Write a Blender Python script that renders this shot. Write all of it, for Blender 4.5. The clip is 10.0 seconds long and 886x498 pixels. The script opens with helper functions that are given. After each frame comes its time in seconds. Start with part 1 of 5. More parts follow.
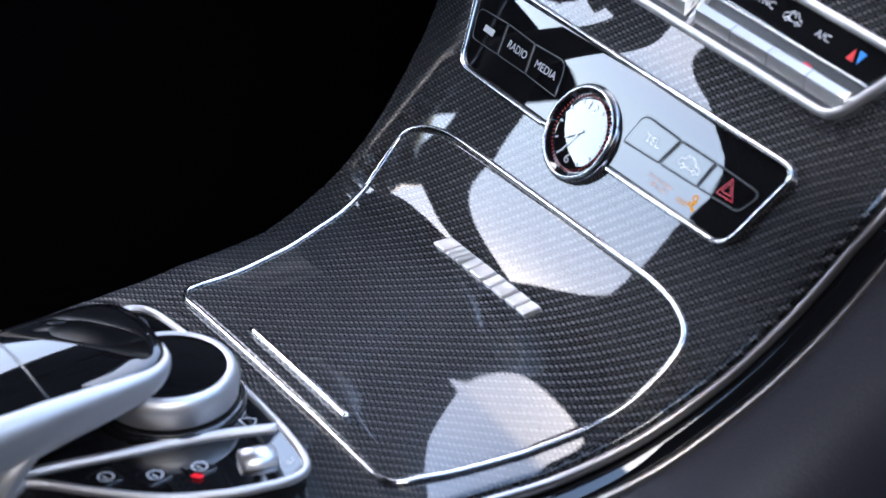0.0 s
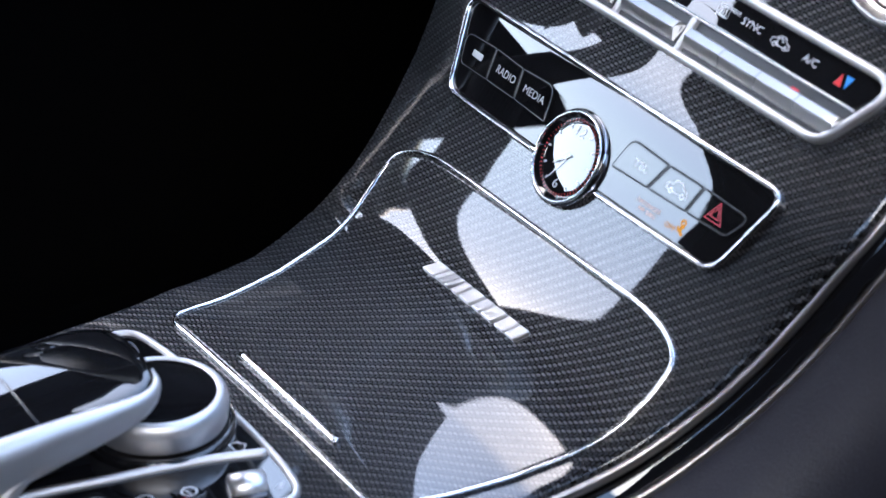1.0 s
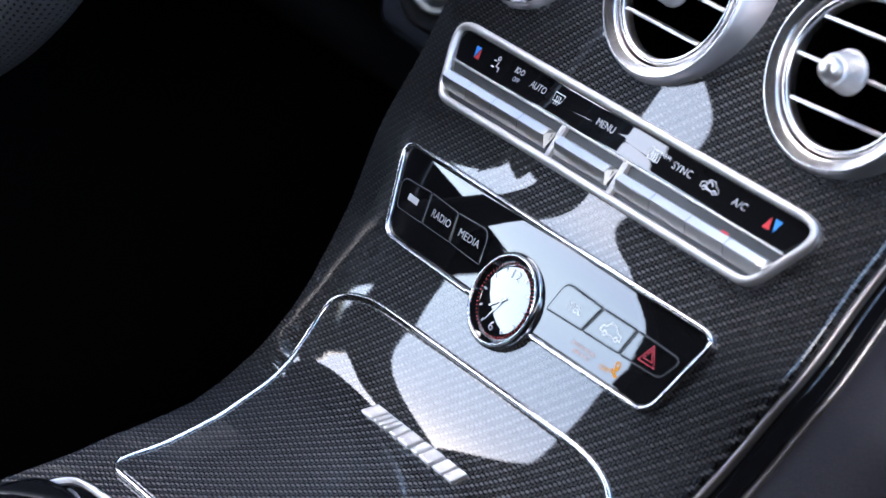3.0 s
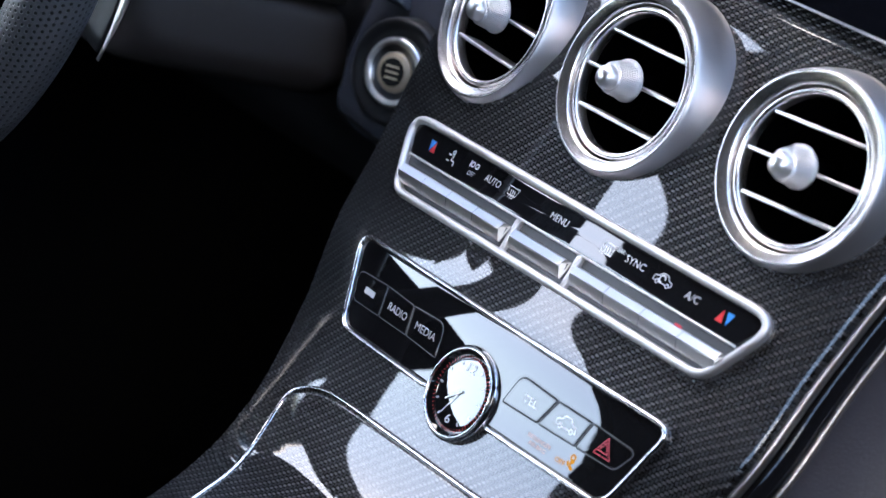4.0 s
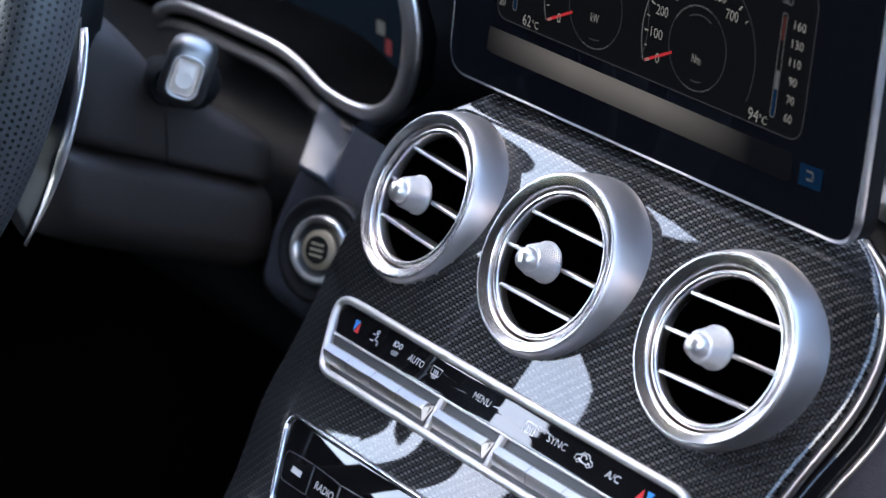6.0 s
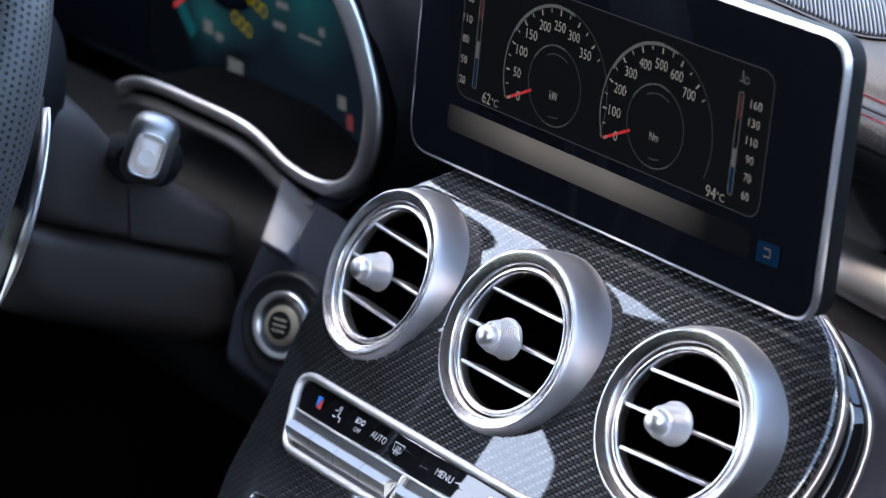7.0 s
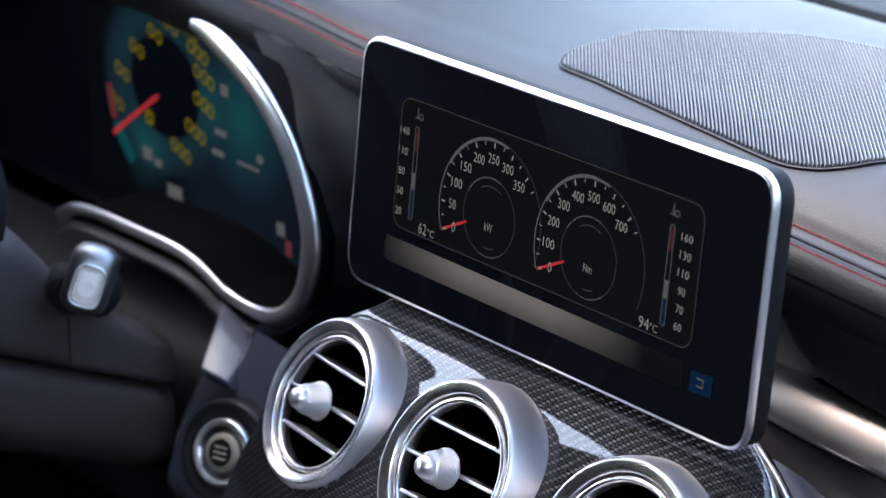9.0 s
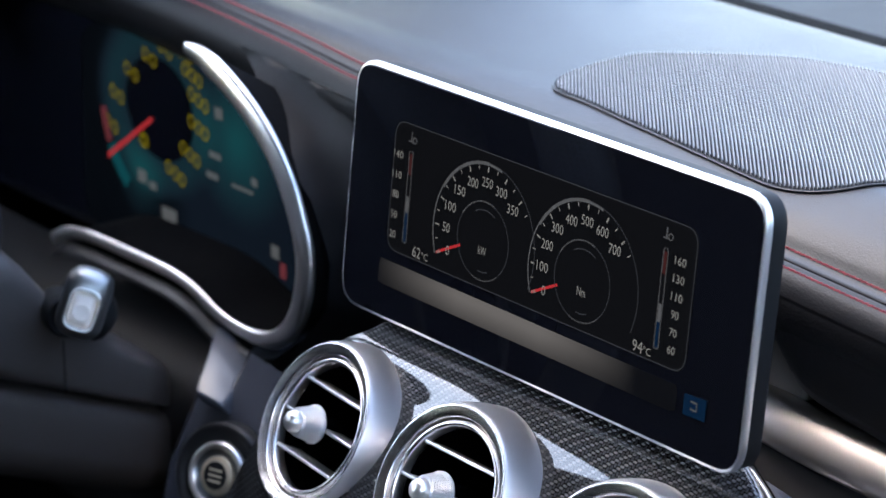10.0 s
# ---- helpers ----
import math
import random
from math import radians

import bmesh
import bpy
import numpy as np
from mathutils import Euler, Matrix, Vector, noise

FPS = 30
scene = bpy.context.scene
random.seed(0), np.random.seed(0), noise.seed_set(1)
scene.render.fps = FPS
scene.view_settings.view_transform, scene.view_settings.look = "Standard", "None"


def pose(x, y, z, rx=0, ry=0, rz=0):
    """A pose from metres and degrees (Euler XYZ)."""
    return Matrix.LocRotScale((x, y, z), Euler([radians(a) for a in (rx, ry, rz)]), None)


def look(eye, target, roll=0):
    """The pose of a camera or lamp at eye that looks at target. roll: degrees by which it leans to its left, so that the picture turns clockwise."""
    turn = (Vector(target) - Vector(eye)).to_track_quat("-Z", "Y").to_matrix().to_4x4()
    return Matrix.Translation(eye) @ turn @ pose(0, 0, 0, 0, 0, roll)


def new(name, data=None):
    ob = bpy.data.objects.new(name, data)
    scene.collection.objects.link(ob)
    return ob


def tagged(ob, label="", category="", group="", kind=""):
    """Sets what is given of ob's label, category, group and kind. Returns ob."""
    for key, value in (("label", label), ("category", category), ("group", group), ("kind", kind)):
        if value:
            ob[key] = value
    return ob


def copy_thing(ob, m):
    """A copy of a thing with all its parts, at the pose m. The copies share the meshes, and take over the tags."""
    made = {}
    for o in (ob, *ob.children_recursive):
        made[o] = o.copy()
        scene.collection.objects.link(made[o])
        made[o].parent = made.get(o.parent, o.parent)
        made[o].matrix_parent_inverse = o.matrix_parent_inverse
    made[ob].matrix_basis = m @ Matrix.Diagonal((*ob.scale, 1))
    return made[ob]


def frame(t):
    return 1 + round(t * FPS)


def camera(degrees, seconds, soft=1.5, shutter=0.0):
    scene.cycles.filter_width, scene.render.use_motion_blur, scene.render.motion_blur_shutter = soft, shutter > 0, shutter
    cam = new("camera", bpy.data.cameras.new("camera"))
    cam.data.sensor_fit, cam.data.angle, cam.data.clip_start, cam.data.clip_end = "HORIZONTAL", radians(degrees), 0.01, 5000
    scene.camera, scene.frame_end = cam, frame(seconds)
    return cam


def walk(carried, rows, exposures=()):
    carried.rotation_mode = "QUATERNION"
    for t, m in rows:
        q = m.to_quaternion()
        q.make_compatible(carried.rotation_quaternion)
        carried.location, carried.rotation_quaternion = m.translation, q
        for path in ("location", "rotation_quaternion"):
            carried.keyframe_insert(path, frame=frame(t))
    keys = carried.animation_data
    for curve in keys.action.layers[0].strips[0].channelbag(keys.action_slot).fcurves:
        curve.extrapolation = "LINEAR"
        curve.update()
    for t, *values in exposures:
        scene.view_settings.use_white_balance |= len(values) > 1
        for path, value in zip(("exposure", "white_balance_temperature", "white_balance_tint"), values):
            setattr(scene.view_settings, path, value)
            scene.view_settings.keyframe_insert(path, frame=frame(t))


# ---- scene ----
cam = camera(17.82, 10.0, soft=1.5)
PATH = [
    (0.0, (0.8768, -0.7550, 1.0419), -29.770, 57.934, -0.179),
    (0.5, (0.8771, -0.7550, 1.0427), -29.691, 57.869, -0.129),
    (1.0, (0.8782, -0.7552, 1.0451), -29.373, 57.711, -0.189),
    (1.5, (0.8795, -0.7554, 1.0482), -28.899, 57.455, -0.187),
    (2.0, (0.8817, -0.7557, 1.0536), -28.393, 57.139, -0.194),
    (2.5, (0.8836, -0.7560, 1.0580), -27.754, 56.827, -0.143),
    (4.0, (0.8914, -0.7571, 1.0764), -25.588, 55.567, -0.074),
    (4.5, (0.8943, -0.7576, 1.0829), -24.853, 55.181, -0.144),
    (5.0, (0.8973, -0.7580, 1.0909), -24.141, 54.778, -0.027),
    (5.5, (0.9001, -0.7585, 1.0975), -23.481, 54.458, 0.024),
    (7.0, (0.9076, -0.7596, 1.1147), -21.675, 53.366, 0.159),
    (7.5, (0.9095, -0.7599, 1.1197), -21.135, 53.026, 0.186),
    (8.0, (0.9123, -0.7603, 1.1261), -20.595, 52.675, 0.284),
    (8.5, (0.9140, -0.7606, 1.1304), -20.124, 52.361, 0.312),
    (9.0, (0.9160, -0.7609, 1.1354), -19.772, 52.175, 0.346),
    (9.5, (0.9173, -0.7611, 1.1385), -19.537, 52.148, 0.420),
    (10.0, (0.9175, -0.7611, 1.1394), -19.444, 52.077, 0.466),
]


def aim(eye, pitch, yaw, lean):
    """A camera pose: degrees up, to the left, and leaning to its right."""
    p, w = radians(pitch), radians(yaw)
    ahead = Vector((-math.sin(w) * math.cos(p), math.cos(w) * math.cos(p), math.sin(p)))
    return look(eye, Vector(eye) + ahead, -lean)


walk(cam, [(t, aim(eye, pitch, yaw, lean)) for t, eye, pitch, yaw, lean in PATH])
cam.data.dof.use_dof = True
cam.data.dof.focus_distance = 1.26
cam.data.dof.aperture_fstop = 10.5

# ---- world and light ----
world = bpy.data.worlds.new("sky")
scene.world = world
world.use_nodes = True
wn = world.node_tree
wn.nodes.clear()
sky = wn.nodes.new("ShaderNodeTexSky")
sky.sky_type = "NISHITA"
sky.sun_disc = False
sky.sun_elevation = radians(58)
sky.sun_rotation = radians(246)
sky.air_density, sky.dust_density, sky.ozone_density = 1.1, 1.85, 0.75
back = wn.nodes.new("ShaderNodeBackground")
back.inputs["Strength"].default_value = 0.15
world_out = wn.nodes.new("ShaderNodeOutputWorld")
wn.links.new(sky.outputs["Color"], back.inputs["Color"])
wn.links.new(back.outputs["Background"], world_out.inputs["Surface"])
# fill lamp added on the passenger side, away from the sky's own sun
side_fill = new("side_fill", bpy.data.lights.new("side_fill", "SUN"))
side_fill.data.energy = 0.20
side_fill.data.angle = radians(25)
side_fill.data.color = (1.0, 0.93, 0.86)
side_fill.matrix_basis = look((0, 0, 0), (-0.70, 0.40, -0.58))
scene.view_settings.exposure = 3.40


# ---- materials ----
class Nodes:
    """Short hand for building a node material."""

    def __init__(self, name):
        self.mat = bpy.data.materials.new(name)
        self.mat.use_nodes = True
        self.tree = self.mat.node_tree
        self.bsdf = self.tree.nodes["Principled BSDF"]

    def node(self, kind, operation="", data_type=""):
        n = self.tree.nodes.new(kind)
        if operation:
            n.operation = operation
        if data_type:
            n.data_type = data_type
        return n

    def link(self, a, b):
        self.tree.links.new(a, b)

    def put(self, socket, value):
        if isinstance(value, bpy.types.NodeSocket):
            self.link(value, socket)
        else:
            socket.default_value = value

    def math(self, op, a, b=0.0, c=0.0):
        n = self.node("ShaderNodeMath", operation=op)
        for i, v in enumerate((a, b, c)):
            self.put(n.inputs[i], v)
        return n.outputs[0]

    def noise(self, scale, detail=4.0, vec=None, rough=0.55):
        n = self.node("ShaderNodeTexNoise")
        n.inputs["Scale"].default_value, n.inputs["Detail"].default_value = scale, detail
        n.inputs["Roughness"].default_value = rough
        if vec is None:
            vec = self.node("ShaderNodeTexCoord").outputs["Object"]
        self.link(vec, n.inputs["Vector"])
        return n.outputs["Fac"]

    def ramp(self, fac, a, b, lo=0.3, hi=0.7):
        n = self.node("ShaderNodeMapRange")
        n.inputs["From Min"].default_value, n.inputs["From Max"].default_value = lo, hi
        self.put(n.inputs["Value"], fac)
        n.inputs["To Min"].default_value, n.inputs["To Max"].default_value = a, b
        return n.outputs[0]

    def mix(self, fac, a, b):
        n = self.node("ShaderNodeMix", data_type="RGBA")
        self.put(n.inputs[0], fac)
        self.put(n.inputs[6], a)
        self.put(n.inputs[7], b)
        return n.outputs[2]

    def bump(self, height, distance, strength=1.0):
        n = self.node("ShaderNodeBump")
        n.inputs["Distance"].default_value, n.inputs["Strength"].default_value = distance, strength
        self.put(n.inputs["Height"], height)
        self.link(n.outputs[0], self.bsdf.inputs["Normal"])
        return n.outputs[0]

    def set(self, **values):
        for key, value in values.items():
            self.put(self.bsdf.inputs[key.replace("_", " ")], value)
        return self


def rgb(r, g, b):
    return (r, g, b, 1.0)


def grained(name, color, rough, metal=0.0, vary=0.15, scale=400.0, bump=0.0, coat=0.0, coat_rough=0.05, wear=0.05, spec=0.5):
    """A plain surface with fine grain and large soft stains in colour and gloss."""
    m = Nodes(name)
    fine, wide = m.noise(scale), m.noise(14.0, 3.0)
    dark = rgb(*[c * (1 - vary) for c in color])
    light = rgb(*[min(1.0, c * (1 + vary)) for c in color])
    m.set(Base_Color=m.mix(m.math("MULTIPLY_ADD", fine, 0.5, m.math("MULTIPLY", wide, 0.5)), dark, light))
    m.set(Roughness=m.math("MULTIPLY_ADD", m.math("SUBTRACT", wide, 0.5), wear * 2, rough), Metallic=metal)
    m.set(Coat_Weight=coat, Coat_Roughness=coat_rough, Specular_IOR_Level=spec)
    if bump:
        m.bump(fine, bump)
    return m.mat


def carbon_weave(name, tow):
    """Lacquered two-by-two twill of dark fibre tows; the UV map is in metres across and along the trim."""
    m = Nodes(name)
    uv = m.node("ShaderNodeUVMap").outputs[0]
    sep = m.node("ShaderNodeSeparateXYZ")
    m.link(uv, sep.inputs[0])
    u, v = (m.math("DIVIDE", sep.outputs[i], tow) for i in (0, 1))
    iu, iv = m.math("FLOOR", u), m.math("FLOOR", v)
    fu, fv = m.math("SUBTRACT", u, iu), m.math("SUBTRACT", v, iv)
    step = m.math("FLOORED_MODULO", m.math("SUBTRACT", iu, iv), 4.0)
    weft = m.math("LESS_THAN", step, 1.5)
    # height: each tow is round across and dips where it goes under
    ru = m.math("SINE", m.math("MULTIPLY", fu, math.pi))
    rv = m.math("SINE", m.math("MULTIPLY", fv, math.pi))
    across = m.node("ShaderNodeMix", data_type="FLOAT")
    m.link(weft, across.inputs[0])
    m.link(ru, across.inputs[2])
    m.link(rv, across.inputs[3])
    along_u = m.math("FLOORED_MODULO", m.math("SUBTRACT", u, iv), 4.0)
    along_v = m.math("FLOORED_MODULO", m.math("ADD", m.math("SUBTRACT", v, iu), 1.0), 4.0)
    swell_u = m.math("SINE", m.math("MULTIPLY", m.math("MINIMUM", along_u, 2.0), math.pi / 2))
    swell_v = m.math("SINE", m.math("MULTIPLY", m.math("FLOORED_MODULO", along_v, 2.0), math.pi / 2))
    swell = m.node("ShaderNodeMix", data_type="FLOAT")
    m.link(weft, swell.inputs[0])
    m.link(swell_v, swell.inputs[2])
    m.link(swell_u, swell.inputs[3])
    height = m.math("MULTIPLY", m.math("POWER", across.outputs[0], 0.5), m.math("MULTIPLY_ADD", m.math("ABSOLUTE", swell.outputs[0]), 0.75, 0.25))
    # hair-fine fibres along each tow; they shine across their own direction
    wide = m.noise(9.0, 3.0)
    fibre = m.noise(2600.0, 2.0)
    # weft painted paler than warp: their differing sheen is put into the colour
    weft_sheen_col = m.mix(fibre, rgb(0.055, 0.054, 0.055), rgb(0.124, 0.122, 0.124))
    warp_shade_col = m.mix(fibre, rgb(0.024, 0.0245, 0.026), rgb(0.054, 0.055, 0.059))
    col = m.mix(weft, warp_shade_col, weft_sheen_col)
    gap = m.ramp(height, 0.015, 1.0, 0.27, 0.68)
    dark = m.mix(gap, rgb(0.003, 0.003, 0.004), col)
    m.set(Base_Color=m.mix(m.ramp(wide, 0.0, 0.2, 0.35, 0.7), dark, rgb(0.012, 0.012, 0.014)))
    m.set(Roughness=0.52, Metallic=0.85, Specular_IOR_Level=0.2, Coat_Weight=1.0, Coat_Roughness=0.012, Coat_IOR=1.60)
    tangent = m.node("ShaderNodeTangent")
    tangent.direction_type, tangent.uv_map = "UV_MAP", "UVMap"
    m.set(Anisotropic=0.92, Anisotropic_Rotation=m.math("MULTIPLY", weft, 0.25), Tangent=tangent.outputs[0])
    m.bump(height, tow * 0.15, 0.55)
    return m.mat


CARBON = carbon_weave("carbon_twill", 0.00155)
CHROME = grained("bright_chrome", (0.83, 0.815, 0.81), 0.15, 1.0, 0.05, 300, wear=0.03)
SATIN = grained("satin_silver", (0.76, 0.735, 0.72), 0.52, 1.0, 0.04, 1800, 0.00002, wear=0.05)
GLOSS = grained("piano_black", (0.006, 0.006, 0.007), 0.25, 0.0, 0.2, 200, coat=1.0, coat_rough=0.01, spec=0.0)
GLOSS.node_tree.nodes["Principled BSDF"].inputs["Coat IOR"].default_value = 1.7
BLACK = grained("matt_black_plastic", (0.007, 0.007, 0.0075), 0.6, 0.0, 0.2, 900, 0.00005, spec=0.2)
GREY = grained("dark_grey_plastic", (0.0085, 0.0085, 0.0098), 0.42, 0.0, 0.15, 1600, 0.00008, spec=0.3)
LEATHER = grained("black_grained_leather", (0.0075, 0.0075, 0.0088), 0.5, 0.0, 0.25, 900, 0.00025, spec=0.22)
PAD = grained("dash_leather", (0.010, 0.0103, 0.0118), 0.42, 0.0, 0.2, 1100, 0.0002, spec=0.34)
SIDE_LEATHER = grained("side_leather", (0.029, 0.0270, 0.0325), 0.46, 0.0, 0.25, 1000, 0.00022, spec=0.3)
# far darker than the black plastic: the vents' inner shade is in this colour
DUCT_SHADE = grained("duct_shade", (0.0006, 0.0006, 0.0008), 0.9, 0.0, 0.3, 700, spec=0.0)
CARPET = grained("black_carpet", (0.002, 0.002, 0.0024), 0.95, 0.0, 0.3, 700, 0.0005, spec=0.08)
RED = grained("red_print", (0.65, 0.03, 0.035), 0.4)
BLUE = grained("blue_print", (0.03, 0.25, 0.7), 0.4)
THREAD = grained("red_thread", (0.30, 0.045, 0.055), 0.7, 0.0, 0.2, 2000)
ASPHALT = grained("asphalt", (0.055, 0.055, 0.055), 0.9, 0.0, 0.3, 60, 0.002)
PAINT = grained("black_lacquer", (0.02, 0.02, 0.022), 0.35, 0.0, 0.1, 50, coat=1.0)


GLOW = 0.075


def glowing(name, color, strength):
    m = Nodes(name)
    m.set(Base_Color=rgb(*[c * 0.08 for c in color]), Roughness=0.3, Specular_IOR_Level=0.0, Emission_Color=rgb(*color), Emission_Strength=strength * GLOW)
    return m.mat


PALE_LINE = grained("gap_line", (0.035, 0.037, 0.042), 0.35)
LEGEND = grained("legend_print", (0.66, 0.66, 0.66), 0.45, 0.0, 0.03, coat=1.0, coat_rough=0.02)
HAZARD = grained("signal_red_print", (0.75, 0.06, 0.09), 0.4, 0.0, 0.05, coat=1.0, coat_rough=0.02)
AMBER_DIM = grained("unlit_amber_print", (0.55, 0.22, 0.12), 0.5, 0.0, 0.05, coat=1.0, coat_rough=0.02)
DIAL = grained("dial_black", (0.008, 0.008, 0.009), 0.3, 0.0, 0.2, 200, coat=1.0, coat_rough=0.01, spec=0.0)
DIAL.node_tree.nodes["Principled BSDF"].inputs["Coat IOR"].default_value = 2.0
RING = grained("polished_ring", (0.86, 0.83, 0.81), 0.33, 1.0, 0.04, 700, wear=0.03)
BARREL = grained("satin_barrel", (0.60, 0.59, 0.60), 0.44, 1.0, 0.05, 1800, 0.00002, wear=0.05)
VENT_RING = grained("vent_ring_polish", (0.82, 0.785, 0.77), 0.26, 1.0, 0.04, 700, wear=0.03)
RIM = grained("satin_rim", (0.84, 0.82, 0.81), 0.40, 1.0, 0.03, 900)
TIP = grained("satin_tip", (0.86, 0.84, 0.83), 0.36, 1.0, 0.03, 900)
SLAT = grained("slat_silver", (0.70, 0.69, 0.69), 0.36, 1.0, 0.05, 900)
TRAY = grained("recess_grey", (0.075, 0.077, 0.082), 0.38, 0.0, 0.12, 900, spec=0.4)
SHROUD = grained("column_plastic", (0.060, 0.050, 0.046), 0.5, 0.0, 0.15, 1200, 0.00008, spec=0.35)
PANEL_GREY = grained("smooth_grey_panel", (0.052, 0.056, 0.069), 0.22, 0.0, 0.12, 1600, 0.00002, spec=0.5)
TAN = grained("tan_plastic", (0.20, 0.175, 0.15), 0.5, 0.0, 0.1, 900)
STRIP = grained("side_strip_metal", (0.56, 0.52, 0.49), 0.34, 1.0, 0.06, 900)
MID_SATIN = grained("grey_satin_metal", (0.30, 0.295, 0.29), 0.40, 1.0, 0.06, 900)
DARK_SATIN = grained("dark_satin_metal", (0.20, 0.205, 0.215), 0.3, 1.0, 0.08, 900)
SCREEN_GLASS = grained("screen_glass", (0.0042, 0.0046, 0.0072), 0.2, 0.0, 0.1, 100, coat=1.0, coat_rough=0.02, spec=0.0)


def ribbed(name, color, rough, pitch, depth):
    """Silver with fine ribs across the world's x axis."""
    m = Nodes(name)
    sep = m.node("ShaderNodeSeparateXYZ")
    m.link(m.node("ShaderNodeTexCoord").outputs["Object"], sep.inputs[0])
    wave = m.math("SINE", m.math("MULTIPLY", sep.outputs[0], 2 * math.pi / pitch))
    m.set(Base_Color=m.mix(m.noise(700.0), rgb(*[c * 0.92 for c in color]), rgb(*color)), Metallic=1.0)
    m.set(Roughness=m.ramp(m.noise(18.0), rough - 0.05, rough + 0.06))
    m.bump(wave, depth)
    return m.mat


def knurled(name, color, rough, count, pitch, axis, depth):
    """Silver with a diamond knurl round one axis of the part."""
    m = Nodes(name)
    sep = m.node("ShaderNodeSeparateXYZ")
    m.link(m.node("ShaderNodeTexCoord").outputs["Object"], sep.inputs[0])
    others = [k for k in range(3) if k != axis]
    angle = m.math("ARCTAN2", sep.outputs[others[0]], sep.outputs[others[1]])
    a = m.math("MULTIPLY", angle, float(count))
    b = m.math("MULTIPLY", sep.outputs[axis], 2 * math.pi / pitch)
    wave = m.math("MULTIPLY", m.math("SINE", m.math("ADD", a, b)), m.math("SINE", m.math("SUBTRACT", a, b)))
    m.set(Base_Color=m.mix(m.noise(600.0), rgb(*[c * 0.92 for c in color]), rgb(*color)), Metallic=1.0)
    m.set(Roughness=m.ramp(m.noise(25.0), rough - 0.05, rough + 0.06))
    m.bump(wave, depth)
    return m.mat


def perforated(name):
    """Black leather with rows of small punched holes; the UV map is in metres."""
    m = Nodes(name)
    sep = m.node("ShaderNodeSeparateXYZ")
    m.link(m.node("ShaderNodeUVMap").outputs[0], sep.inputs[0])
    p = 0.0032
    v = m.math("DIVIDE", sep.outputs[1], p * 0.87)
    row = m.math("FLOOR", v)
    shift = m.math("MULTIPLY", m.math("FLOORED_MODULO", row, 2.0), 0.5)
    u = m.math("ADD", m.math("DIVIDE", sep.outputs[0], p), shift)
    fu = m.math("SUBTRACT", m.math("SUBTRACT", u, m.math("FLOOR", u)), 0.5)
    fv = m.math("SUBTRACT", m.math("SUBTRACT", v, row), 0.5)
    d = m.math("SQRT", m.math("ADD", m.math("MULTIPLY", fu, fu), m.math("MULTIPLY", fv, fv)))
    hole = m.ramp(d, 0.0, 1.0, 0.20, 0.30)
    fine = m.noise(900.0)
    m.set(Base_Color=m.mix(hole, rgb(0.004, 0.004, 0.004), m.mix(fine, rgb(0.060, 0.057, 0.059), rgb(0.090, 0.086, 0.088))))
    m.set(Roughness=0.42)
    m.bump(m.math("MULTIPLY_ADD", fine, 0.15, hole), 0.0005)
    return m.mat


PERFORATED = perforated("perforated_leather")
GRILLE = grained("grille_grey", (0.145, 0.149, 0.158), 0.4, 0.0, 0.08, 900)
GRILLE_BASE = grained("grille_dark", (0.016, 0.0165, 0.019), 0.7, spec=0.2)
GLOSSY_BROWN = grained("dark_satin_trim", (0.035, 0.032, 0.031), 0.25, 0.0, 0.15, 300, coat=0.4, coat_rough=0.15)
PALE_BUTTON = grained("pale_button", (0.93, 0.80, 0.69), 0.4, 0.0, 0.08, 60)
GOLD_CAP = grained("pale_gold", (0.62, 0.52, 0.38), 0.40, 0.6, 0.08)
KNURL = knurled("knurled_silver", (0.80, 0.79, 0.78), 0.30, 30, 0.0016, 1, 0.00022)
FINE_KNURL = ribbed("fine_ribbed_silver", (0.80, 0.785, 0.78), 0.50, 0.0006, 0.00002)
ORANGE = glowing("amber_lamp", (1.0, 0.42, 0.02), 1.0)
RED_LAMP = glowing("red_lamp", (1.0, 0.03, 0.06), 1.2)
DISPLAY_WHITE = glowing("display_white", (0.62, 0.60, 0.56), 0.33)
DISPLAY_GREY = glowing("display_grey", (0.30, 0.30, 0.31), 0.28)
DISPLAY_DIM = glowing("display_dim", (0.10, 0.105, 0.12), 0.3)
DISPLAY_RED = glowing("display_red", (0.75, 0.05, 0.06), 0.6)
DISPLAY_SOFT_RED = glowing("display_soft_red", (0.42, 0.09, 0.11), 0.3)
DISPLAY_BLUE = glowing("display_blue", (0.012, 0.055, 0.14), 0.23)
DISPLAY_MAROON = glowing("display_maroon", (0.10, 0.03, 0.03), 0.5)
DISPLAY_YELLOW = glowing("display_yellow", (0.70, 0.55, 0.03), 0.20)
DISPLAY_PALE = glowing("display_pale", (0.42, 0.44, 0.44), 0.20)
DISPLAY_FIELD = glowing("display_field", (0.018, 0.019, 0.023), 0.27)
DISPLAY_TEAL = glowing("display_teal", (0.01, 0.12, 0.14), 0.5)


